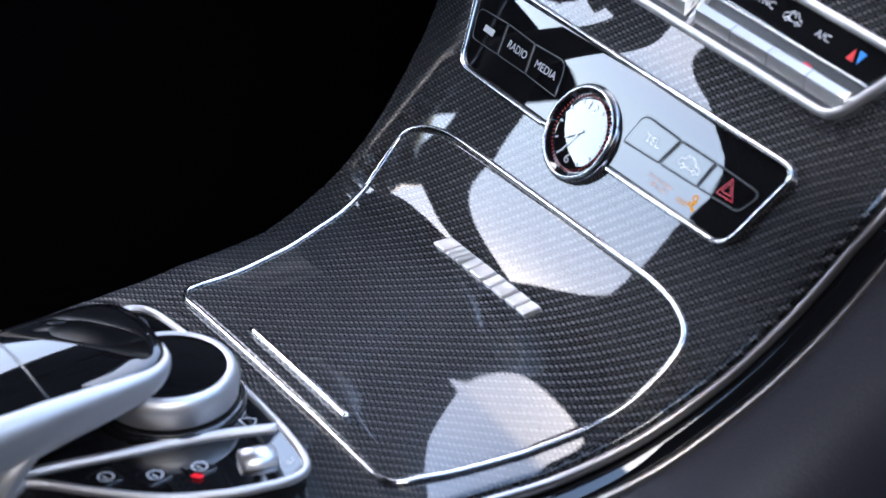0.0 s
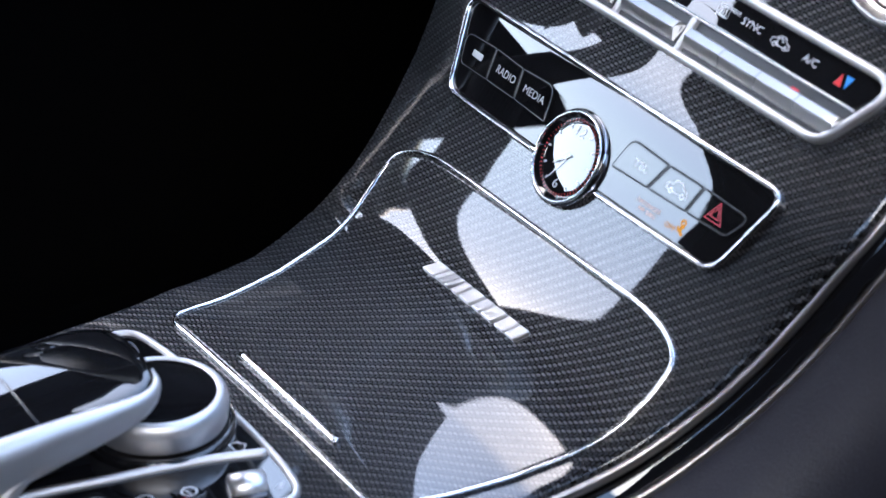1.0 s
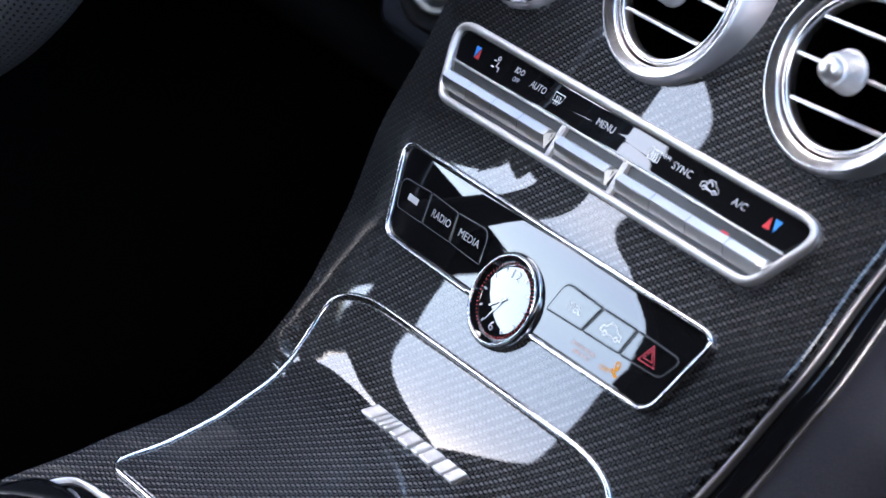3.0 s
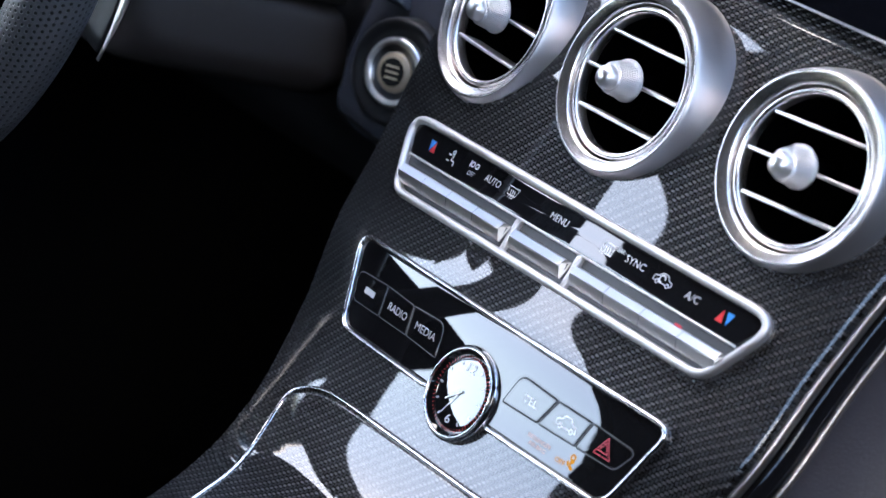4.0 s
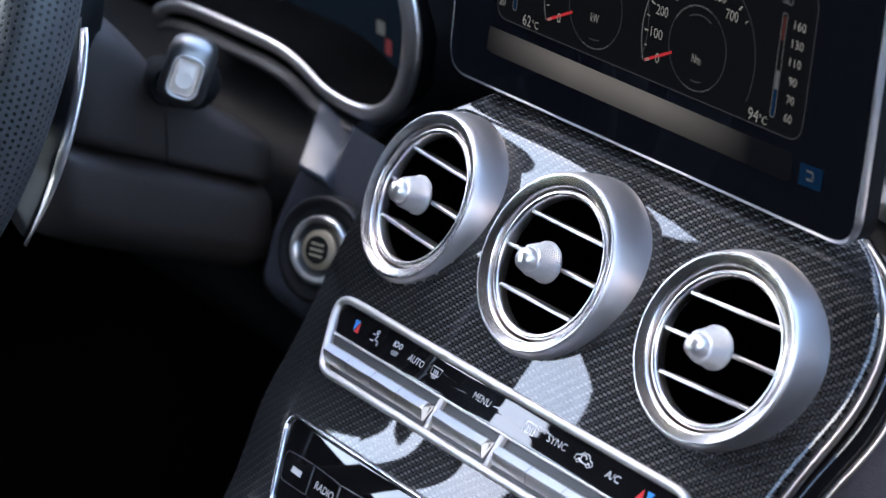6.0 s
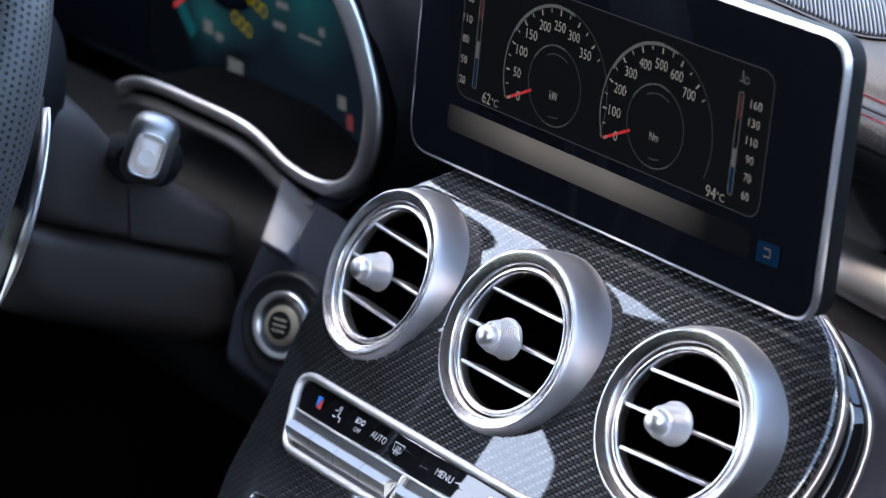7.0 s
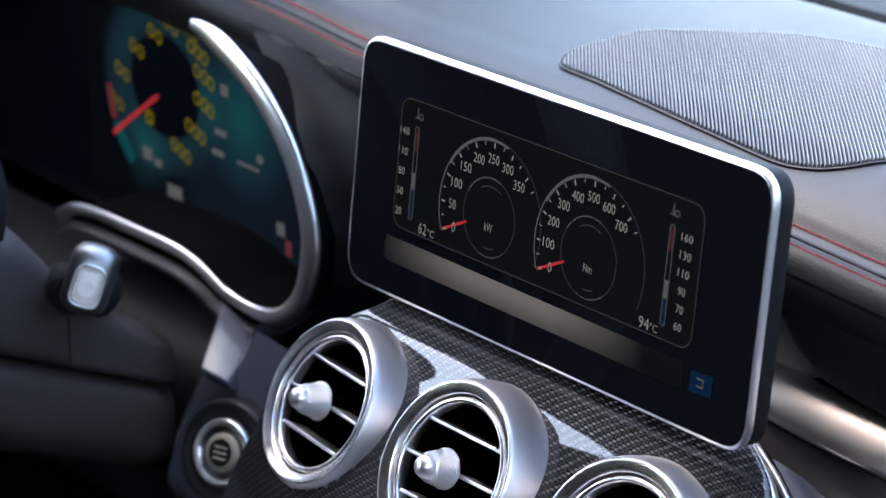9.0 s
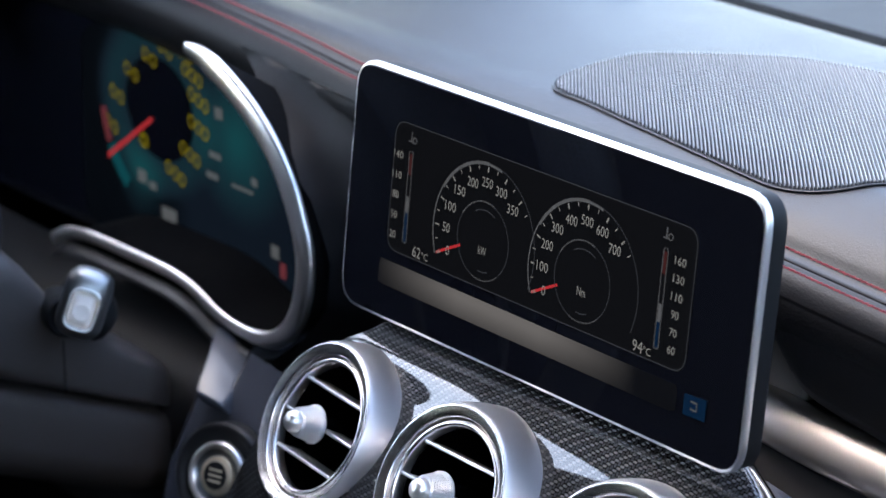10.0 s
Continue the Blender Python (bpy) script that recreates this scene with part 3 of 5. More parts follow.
# ---- storage lid with badge and grip ----
def lid():
    ob = thing("storage_lid", "closed carbon fibre storage lid with chrome rim and silver badge", "lid")
    right = [(.0720, -.0118), (.0835, -.0108), (.0892, -.0055), (.0912, .0020), (.0944, .0143), (.1002, .0477), (.1055, .0715), (.1085, .0923), (.1093, .1110), (.1068, .1232), (.0950, .1302), (.0775, .1333)]
    left = [(-.0770, .1323), (-.0905, .1300), (-.1000, .1265), (-.1062, .1215), (-.1072, .1140), (-.1050, .1030), (-.1005, .0890), (-.0968, .0760), (-.0945, .0590), (-.0915, .0405), (-.0888, .0240), (-.0872, .0100), (-.0878, -.0020), (-.0875, -.0088), (-.0810, -.0124), (-.0700, -.0124)]
    top = [(.0775 - .1545 * k / 8, .1336 - .0008 * (k / 8) ** 2) for k in range(1, 8)]
    base = [(-.07 + .142 * k / 8, -.0124 + .0006 * k / 8) for k in range(1, 8)]
    out = [tuple(q) for q in catmull(right + top + left + base, 6, True)]
    out = resample(out, 0.003)
    piece("lid_panel", slab(inset(out, 0.0015), surf, 0.0012, 0.004, CARBON, rings=24), ob, "glossy carbon fibre twill")
    piece("chrome_rim", surf_band(out, 0.0024, 0.0024, 0.0011, CHROME), ob, "polished chrome rim")
    grip = [(-.0385 + .080 * k / 40, -.0024) for k in range(41)]
    piece("grip", surf_band(grip, 0.0034, 0.0030, 0.0022, CHROME, False), ob, "thin chrome grip bar")

    # plain raised shapes in place of the badge
    def bar(x0, x1, lo, hi, lean):
        out = [(x0, lo), (x1, lo), (x1 + lean, hi), (x0 + lean, hi)]
        return resample(rounded(out, 0.0004, 3), 0.0006)

    lo, hi, lean = .0886, .0960, .0050
    piece("badge_bar", slab(bar(-.0352, -.0262, lo, hi, lean), surf, 0.0032, 0.003, TIP, .0004, 3), ob, "raised silver badge bar")
    for k in range(3):
        x = -.0252 + k * .0040
        piece("badge_bar", slab(bar(x, x + .0030, lo, hi, lean), surf, 0.0032, 0.003, TIP, .0004, 3), ob, "raised silver badge bar")
    # three plain blocks with a slot in each
    for x0, slot in ((-.0118, .0056), (.0050, .0062), (.0220, .0078)):
        for a, b in ((0, slot - .0006), (slot + .0006, .0148)):
            piece("badge_block", slab(bar(x0 + a, x0 + b, lo, hi, .0032), surf, .0032, .003, TIP, .0004, 3), ob, "raised silver badge block")
    return ob


lid()


# ---- clock and button panel ----
def icon_car(place, x, s, k, h, material, parent):
    """Outline of a small car seen from the side."""
    line = [(-1, -.25), (-1, .08), (-.85, .18), (-.6, .22), (-.3, .55), (.25, .55), (.6, .2), (.9, .12), (1, -.05), (1, -.25), (.78, -.25), (.7, -.08), (.5, -.08), (.42, -.25), (-.36, -.25), (-.44, -.08), (-.64, -.08), (-.72, -.25)]
    stroke("car_sign", [(x + a * k, s + b * k) for a, b in line], k * .09, place, h, material, parent, True)
    for a in (.6, -.54):
        stroke("car_sign", arc_points(x + a * k, s - .27 * k, .15 * k, 0, 330, 10), k * .08, place, h, material, parent, True)


def clock_panel():
    ob = thing("control_panel", "gloss black button panel with round analogue clock and chrome rim", "control panel")
    out = rounded([(-.099, .1605), (.099, .1605), (.1155, .2032), (-.1155, .2032)], [.012, .012, .007, .007], 10)
    out = resample(out, 0.0025)
    piece("face", slab(inset(out, 0.001), surf, 0.0016, 0.004, GLOSS, rings=16), ob, "gloss black face")
    # the rim stops on both sides of the clock
    free = [math.hypot(x, s - .167) > .0215 for x, s in out]
    start = next(k for k in range(len(out)) if free[k] and not free[k - 1])
    open_line = [out[(start + k) % len(out)] for k in range(len(out)) if free[(start + k) % len(out)]]
    piece("chrome_rim", surf_band(open_line, 0.0024, 0.0036, 0.0016, CHROME, False), ob, "chrome rim")

    def button(name, quad, radius, label):
        o = resample(rounded(quad, radius, 5), 0.0012)
        b = piece(name, slab(inset(o, .00035), surf, 0.0022, 0.003, GLOSS, .0004, 5, flat=True), ob, label)
        stroke("gap", o, .0005, surf, .00185, PALE_LINE, b, True)
        return b

    quads = {
        "bars": ([(-.100, .1735), (-.0765, .174), (-.0788, .1884), (-.1055, .187)], [.003, .0006, .0006, .004]),
        "RADIO": ([(-.0758, .174), (-.0520, .1742), (-.0547, .1878), (-.0781, .1884)], [.0006] * 4),
        "MEDIA": ([(-.0513, .1742), (-.0262, .1735), (-.0292, .1890), (-.0540, .1878)], [.0006, .0008, .006, .0006]),
        "TEL": ([(.0242, .1743), (.0483, .1748), (.0545, .1883), (.0292, .1895)], [.0008, .0006, .0006, .006]),
        "car": ([(.0490, .1748), (.0725, .1752), (.0765, .1882), (.0552, .1883)], [.0006] * 4),
        "hazard": ([(.0732, .1752), (.0970, .1757), (.1045, .1872), (.0772, .1882)], [.0006, .005, .003, .0006]),
    }
    made = {}
    for key, (quad, r) in quads.items():
        made[key] = button("button", quad, r, "gloss black push button")
    fit_word("RADIO", surf, -.0637, .1812, .0158, .0036, .00235, LEGEND, made["RADIO"])
    fit_word("MEDIA", surf, -.0394, .1810, .0166, .0036, .00235, LEGEND, made["MEDIA"])
    fit_word("TEL", surf, .0403, .1815, .0090, .0036, .00235, LEGEND, made["TEL"])
    stroke("bar_sign", [(-.094, .1808), (-.0850, .1808)], .0030, surf, .00235, LEGEND, made["bars"])
    icon_car(surf, .0643, .1812, .0062, .00235, LEGEND, made["car"])
    for k in (1.0, .55):
        tri = [(.0882, .1818 + .0044 * k), (.0882 - .0048 * k, .1818 - .0038 * k), (.0882 + .0048 * k, .1818 - .0038 * k)]
        stroke("hazard_triangle", tri, .0007, surf, .00235, HAZARD, made["hazard"], True, "red warning triangle")
    # airbag lamp
    fit_word("PASSENGER", surf, .0540, .1690, .0150, .0019, .00175, AMBER_DIM, ob)
    fit_word("AIR BAG", surf, .0540, .1663, .0110, .0019, .00175, AMBER_DIM, ob)
    fit_word("OFF", surf, .0690, .1668, .0062, .0022, .00175, ORANGE, ob, "lamp_sign", "lit amber letters")
    stroke("lamp_sign", arc_points(.0748, .1710, .0012, 0, 330, 12), .0008, surf, .00175, ORANGE, ob, True, "lit amber sign")
    stroke("lamp_sign", [(.0762, .1695), (.0745, .1688), (.0752, .1668), (.0768, .1662)], .0013, surf, .00175, ORANGE, ob, False, "lit amber sign")
    stroke("lamp_sign", [(.0728, .1688), (.0738, .1668)], .0010, surf, .00175, ORANGE, ob, False, "lit amber sign")

    p, a, b, n = surf_frame(0.0, 0.167)
    o = p + n * .0020
    rim = [(.0219, -.007), (.0219, .0010), (.0216, .0018), (.0210, .0022), (.0204, .0024)]
    clock = piece("clock", lathe(rim + [(.0204, -.003)], o, n, GLOSS, 96, caps=False), ob, "round analogue clock with polished rim")
    piece("outer_rim", lathe([(.0205, .0005), (.0205, .0024), (.0203, .0029), (.0200, .0031), (.0197, .0029), (.0195, .0024), (.0195, .0002)], o, n, CHROME, 96, caps=False), clock, "polished chrome rim")
    piece("outer_rim", lathe([(.0221, -.005), (.0221, .0006), (.0218, .0013), (.0215, .0017)], o, n, CHROME, 96, caps=False), clock, "thin chrome rim")
    piece("reflector", lathe([(.0194, .0016), (.0180, .0004), (.0172, -.0002), (.0166, -.0006)], o, n, GLOSS, 96, caps=False), clock, "black inner slope")
    piece("dial", lathe([(.0190, -.0012), (.0188, .0002), (.0150, .0006), (.0100, .00085), (.0050, .00097), (.0001, .0010)], o, n, DIAL, 64, caps=False), clock, "glossy black dial")

    def on_dial(x, y, h=0.0):
        return o + a * x + b * y + n * (h + .0014 - 2.4 * (x * x + y * y))

    fit_word("12", on_dial, 0, .0122, .0058, .0042, 0, LEGEND, clock)
    fit_word("6", on_dial, 0, -.0122, .0030, .0042, 0, LEGEND, clock)
    for k in range(60):
        t = radians(k * 6)
        r0, r1 = (.0155, .0172) if k % 5 else (.0132, .0172)
        if k % 5 == 0 and k in (0, 30):
            continue
        if k % 5 == 0:
            stroke("hour_mark", [(r0 * math.sin(t), r0 * math.cos(t)), (.0150 * math.sin(t), .0150 * math.cos(t))], .0009, on_dial, 0, LEGEND, clock)
    ticks_v, ticks_f = [], []
    for k in range(60):
        t = radians(k * 6)
        side = Vector((math.cos(t), -math.sin(t)))
        for r in (.0160, .0174):
            for q in (-1, 1):
                u = Vector((math.sin(t), math.cos(t))) * r + side * (.00013 * q)
                ticks_v.append(on_dial(u.x, u.y, .0001))
        i = 4 * k
        ticks_f.append((i, i + 1, i + 3, i + 2))
    piece("minute_ring", mesh_of("minute_ring", ticks_v, ticks_f, RED, smooth=False), clock, "ring of fine red minute marks")
    for t, r, w in ((radians(232), .0085, .0007), (radians(205), .0125, .0005)):
        stroke("pointer", [(-.002 * math.sin(t), -.002 * math.cos(t)), (r * math.sin(t), r * math.cos(t))], w, on_dial, .0004, LEGEND, clock, False, "pale clock pointer")
    return ob


# ---- climate control strip ----
BAND_TILT = -0.035


def climate():
    ob = thing("climate_panel", "climate control strip with silver toggle switches and black legend band", "control panel")
    out = rounded([(-.1125, .2282), (.1125, .2282), (.1322, .2632), (-.1322, .2632)], [.012, .012, .009, .009], 10)
    out = resample(out, 0.0025)
    piece("frame", surf_band(out, 0.0040, 0.0062, 0.0016, SATIN), ob, "satin silver rim")
    piece("tray", slab(inset(out, 0.001), surf, 0.0005, 0.006, TRAY, rings=10), ob, "dark grey tray")
    band = resample(rounded([(-.1185, .2463), (.1185, .2463), (.1285, .2612), (-.1285, .2612)], [.0015, .0015, .0045, .0045], 6), .002)
    def tilted(x, s, h=0.0):
        return surf(x, s, h + BAND_TILT * (s - .2538))

    face = piece("legend_band", slab(band, tilted, 0.0022, 0.003, GLOSS, .0005, 8), ob, "gloss black legend band")
    lip = [(-.1185 + .237 * k / 60, .2459) for k in range(61)]
    piece("lip", surf_band(lip, .0012, .0020, .0022, SATIN, False), ob, "silver lip")
    H, S = .00235, .2540
    fit_word("MENU", tilted, 0, S + .0005, .0122, .0033, H, LEGEND, face)
    fit_word("AUTO", tilted, -.0517, S + .0002, .0122, .0033, H, LEGEND, face)
    fit_word("SYNC", tilted, .0520, S + .0008, .0122, .0033, H, LEGEND, face)
    fit_word("A/C", tilted, .0877, S + .0004, .0082, .0033, H, LEGEND, face)
    icon_car(tilted, .0698, S + .0003, .0053, H, LEGEND, face)
    stroke("arrow_sign", arc_points(.0692, S + .0008, .0016, 0, 280, 10), .0006, tilted, H, LEGEND, face)
    for x, flip in ((-.1047, 1), (.1072, -1)):
        up, down = (BLUE, RED) if flip > 0 else (RED, BLUE)
        k = .0028
        flat_poly("temperature_arrow", [(x - .0036, S + k), (x + .0010, S + k), (x - .0013, S - k)] if flip > 0 else [(x - .0042, S - k), (x - .0002, S - k), (x - .0020, S + k)], tilted, H, up, face, "small coloured arrow")
        flat_poly("temperature_arrow", [(x + .0034, S - k), (x - .0008, S - k), (x + .0013, S + k)] if flip > 0 else [(x + .0040, S + k), (x + .0000, S + k), (x + .0020, S - k)], tilted, H, down, face, "small coloured arrow")
    # air flow figure
    stroke("figure_sign", arc_points(-.0872, S + .0026, .0009, 0, 330, 8), .0006, tilted, H, LEGEND, face, True)
    stroke("figure_sign", [(-.0862, S + .0012), (-.0868, S - .0012), (-.0842, S - .0014), (-.0836, S - .0034)], .0007, tilted, H, LEGEND, face)
    for dy in (.001, -.002):
        stroke("figure_sign", [(-.0905, S + dy), (-.0880, S + dy)], .0006, tilted, H, LEGEND, face)
    # fan and off
    for dx in (-.0012, .0022):
        stroke("fan_sign", arc_points(-.0690 + dx, S + .0022, .0012, 0, 330, 8), .0006, tilted, H, LEGEND, face, True)
    stroke("fan_sign", [(-.0722, S + .0036), (-.0722, S + .0006)], .0008, tilted, H, LEGEND, face)
    fit_word("OFF", tilted, -.0685, S - .0020, .0052, .0022, H, LEGEND, face)
    # windscreen and rear window heaters
    for x in (-.0358, .0342):
        box_line = [(x - .0030, S - .0012), (x - .0038, S + .0026), (x + .0038, S + .0026), (x + .0030, S - .0012)] if x < 0 else [(x - .0034, S - .0022), (x - .0034, S + .0026), (x + .0034, S + .0026), (x + .0034, S - .0022)]
        stroke("heater_sign", box_line, .0005, tilted, H, LEGEND, face, True)
        for dx in (-.0014, 0, .0014):
            stroke("heater_sign", [(x + dx, S - .0028), (x + dx + .0004, S - .0008), (x + dx - .0002, S + .0014)], .0005, tilted, H, LEGEND, face)
    fit_word("REAR", tilted, .0410, S + .0022, .0052, .0020, H, LEGEND, face)
    # toggle switches
    sec = [(.2332, .0004), (.2322, .0022), (.2325, .0030), (.2366, .0058), (.2371, .0060), (.2406, .0044), (.2411, .0034), (.2411, .0004)]
    for x0, x1, count in ((-.1150, -.0262, 4), (-.0190, .0190, 1), (.0255, .1175, 4)):
        row = piece("toggle_row", tri_prism([(.2340, -.001), (.2340, .002), (.2395, .002), (.2395, -.001)], x0 + .001, x1 - .001, surf, TRAY, "toggle_row"), ob, "row of silver toggles")
        step = (x1 - x0) / count
        for k in range(count):
            a, b = x0 + k * step, x0 + (k + 1) * step - .00035
            end = .0045 if k == count - 1 else 0
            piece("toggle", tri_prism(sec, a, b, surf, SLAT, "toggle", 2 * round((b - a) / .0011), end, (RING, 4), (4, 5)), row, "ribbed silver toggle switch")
    for x in (-.0225, .0225):
        piece("post", slab(resample(rounded([(x - .0014, .2288), (x + .0014, .2288), (x + .0018, .2458), (x - .0018, .2458)], .0008, 3), .0015), surf, .0030, .004, SATIN, .0006, 3), ob, "silver post between toggles")
    flat_poly("red_mark", resample(rounded([(.0880, .2398), (.0925, .2398), (.0925, .2420), (.0880, .2420)], .0008, 4), .0006), surf, .0040, HAZARD, ob, "small red mark")
    return ob


clock_panel()
climate()


# ---- round air vents ----
def air_vent():
    ob = thing("air_vent", "round satin silver air vent with three slats and a knurled knob", "air vent", group="air vents on the console")
    o = Vector((0, 0, 0))
    n = Vector((0, -1, 0))
    piece("barrel", lathe([(.0409, -.0007), (.0413, -.0010), (.0419, -.0020), (.0428, -.0045), (.0442, -.0095), (.0456, -.0165), (.0466, -.025), (.0469, -.035), (.0464, -.07)], o, n, BARREL, 128, caps=False), ob, "satin silver barrel")
    piece("ring", lathe([(.0355, -.012), (.0355, -.0036), (.0357, -.0029), (.0363, -.0023), (.0370, -.0020), (.0400, -.0006), (.0405, -.0005), (.0409, -.0007)], o, n, VENT_RING, 128, caps=False), ob, "polished sloping ring")
    piece("inner_ring", lathe([(.0313, -.0100), (.0313, -.0060), (.0316, -.0045), (.0323, -.0036), (.0331, -.0034), (.0340, -.0038), (.0346, -.0048), (.0347, -.013)], o, n, VENT_RING, 128, caps=False), ob, "thin inner ring")
    piece("duct", lathe([(.0358, -.0095), (.0345, -.0105), (.0314, -.0125), (.0312, -.042), (.0001, -.043)], o, n, DUCT_SHADE, 64, caps=False), ob, "black duct with its shade put into the colour")
    for z, w in ((0.0179, .0254), (0.0, .0310), (-0.0179, .0254)):
        piece("slat", box((-w, .0050, z - .00085), (w, .0190, z + .00085), SLAT, .0005), ob, "thin silver slat")
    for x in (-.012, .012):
        piece("vane", box((x - .0005, .030, -.026), (x + .0005, .039, .026), DUCT_SHADE), ob, "black upright vane")
    # the knob points a little down
    k = Vector((0, -math.cos(radians(9)), -math.sin(radians(9))))
    knob = piece("knob", lathe([(.0076, -.0036), (.0090, -.0034), (.0095, -.0026), (.0095, -.0012), (.0091, -.0006), (.0088, -.0004), (.0071, .0074), (.0066, .0080), (.0054, .0082)], o, k, KNURL, 64), ob, "knurled silver knob")
    piece("dome", lathe([(.0055, .0072), (.0056, .0088), (.0053, .0108), (.0045, .0124), (.0032, .0135), (.0017, .0140), (.0001, .0141)], o, k, TIP, 40), knob, "polished round tip")
    piece("neck", lathe([(.0040, -.026), (.0044, -.0032)], o, k, DUCT_SHADE, 32), knob, "short neck")
    return ob


vent = air_vent()
vent.matrix_basis = VENTS[0]
for m in VENTS[1:]:
    copy_thing(vent, m)

# ---- screen ----
LEAN_BACK = radians(6.7)
SCREEN_UP = Vector((0, math.sin(LEAN_BACK), math.cos(LEAN_BACK)))
SCREEN_OUT = Vector((0, -math.cos(LEAN_BACK), math.sin(LEAN_BACK)))


def scr(x, v, h=0.0):
    return Vector((x, 0, .70)) + SCREEN_UP * v + SCREEN_OUT * h


def screen():
    ob = thing("infotainment_screen", "wide black infotainment screen with silver rim showing two gauges", "screen")
    out = resample(rounded([(-.135, -.0436), (.1455, -.0436), (.1455, .0783), (-.135, .0783)], .015, 10), 0.003)
    piece("housing", slab(out, scr, 0.0006, 0.0034, RIM, 0.0013, 3), ob, "silver housing")
    back_shape = resample(rounded([(-.1342, -.0428), (.1447, -.0428), (.1447, .0775), (-.1342, .0775)], .0145, 10), 0.003)
    piece("back_cover", slab(back_shape, scr, -0.0028, 0.009, BLACK, 0.001, 3), ob, "dark grey back cover")
    glass = piece("glass", slab(inset(out, .0016), scr, 0.0010, 0.003, SCREEN_GLASS, 0.0005, 4, flat=True), ob, "gloss black glass")
    H = .0013

    def draw(name, pts, w, mat, closed=False):
        return stroke(name, pts, w, scr, H, mat, glass, closed)

    panel = rounded([(-.1003, -.0080), (.1078, -.0080), (.1078, .0550), (-.1003, .0550)], .008, 6)
    piece("panel_field", slab(resample(panel, .004), scr, .00115, .0001, DISPLAY_FIELD, .00005, 2, flat=True), glass, "faintly lit panel field")
    draw("panel_line", panel, .0006, DISPLAY_DIM, True)
    # temperature scales
    for x, side, marks in ((-.0874, -1, ("140", "110", "80", "50", "20")), (.0892, 1, ("160", "130", "110", "90", "70", "60"))):
        draw("scale", rounded([(x - .0014, -.0020), (x + .0014, -.0020), (x + .0014, .0424), (x - .0014, .0424)], .0012, 3), .0004, DISPLAY_GREY, True)
        top = .0125 if side < 0 else .0100
        flat_poly("scale_fill", [(x - .001, -.0014), (x + .001, -.0014), (x + .001, top), (x - .001, top)], scr, H, DISPLAY_BLUE, glass)
        flat_poly("scale_fill", [(x - .001, top), (x + .001, top), (x + .001, top + .008), (x - .001, top + .008)], scr, H, DISPLAY_GREY, glass)
        flat_poly("scale_fill", [(x - .001, .031), (x + .001, .031), (x + .001, .041), (x - .001, .041)], scr, H, DISPLAY_MAROON, glass)
        for k, word_text in enumerate(marks):
            v = .039 - .039 * k / (len(marks) - 1)
            fit_word(word_text, scr, x + side * .0094, v, .0023 * len(word_text), .0036, H, DISPLAY_WHITE, glass)
        draw("drop_sign", arc_points(x + .002, .0478, .0014, 0, 320, 8), .0005, DISPLAY_GREY, True)
        draw("drop_sign", [(x - .0005, .0470), (x - .0005, .0515)], .0007, DISPLAY_GREY)
        draw("drop_sign", [(x - .0025, .0468), (x + .0012, .0468)], .0005, DISPLAY_GREY)
    fit_word("62", scr, -.0775, -.0042, .0060, .0052, H, DISPLAY_WHITE, glass)
    fit_word("°C", scr, -.0712, -.0048, .0050, .0034, H, DISPLAY_WHITE, glass)
    fit_word("94", scr, .0780, -.0042, .0064, .0052, H, DISPLAY_WHITE, glass)
    fit_word("°C", scr, .0842, -.0048, .0050, .0034, H, DISPLAY_WHITE, glass)
    # two dials
    for cx, top, step, unit in ((-.0304, 350, 50, "kW"), (.0388, 700, 100, "Nm")):
        cy, R = .0138, .0365
        a0, a1 = 203.5, 45.3
        draw("dial_rim", arc_points(cx, cy, R, 203, 90, 30), .0007, DISPLAY_GREY)
        draw("dial_rim", arc_points(cx, cy, R, 90, -22, 30), .0005, DISPLAY_DIM)
        draw("dial_rim", arc_points(cx, cy, R - .0006, 150, 75, 20), .0012, DISPLAY_GREY)
        draw("hub_rim", arc_points(cx, cy, .0184, 0, 360, 48)[:-1], .0005, DISPLAY_DIM, True)
        draw("hub_rim", arc_points(cx, cy, .0184, 70, 150, 16), .0007, DISPLAY_GREY)
        draw("hub_rim", arc_points(cx, cy, .0184, 250, 310, 16), .0006, DISPLAY_GREY)
        draw("hub_rim", arc_points(cx, cy, .0145, 60, 120, 12), .0006, DISPLAY_DIM)
        draw("hub_rim", arc_points(cx, cy, .0145, 262, 290, 12), .0006, DISPLAY_DIM)
        n = top // step
        for k in range(2 * n + 2):
            t = radians(a0 + (a1 - a0) * k / (2 * n))
            r0 = .0322 if k % 2 == 0 else .0330
            draw("tick", [(cx + r0 * math.cos(t), cy + r0 * math.sin(t)), (cx + .0349 * math.cos(t), cy + .0349 * math.sin(t))], .0008 if k % 2 == 0 else .0005, DISPLAY_WHITE)
        for k in range(n + 1):
            t = radians(a0 + (a1 - a0) * k / n)
            text = str(k * step)
            fit_word(text, scr, cx + .0268 * math.cos(t), cy + .0274 * math.sin(t), .0026 * len(text), .0045, H, DISPLAY_WHITE, glass)
        t = radians(203)
        tip, tail = (cx + .0355 * math.cos(t), cy + .0355 * math.sin(t)), (cx + .0170 * math.cos(t), cy + .0170 * math.sin(t) + .0008)
        draw("needle", [tip, tail], .0013, DISPLAY_RED)
        draw("needle", [tip, (cx + .0325 * math.cos(t), cy + .0325 * math.sin(t))], .0013, DISPLAY_WHITE)
        fit_word(unit, scr, cx + .0002, .0092, .0056, .0040, H, DISPLAY_WHITE, glass)
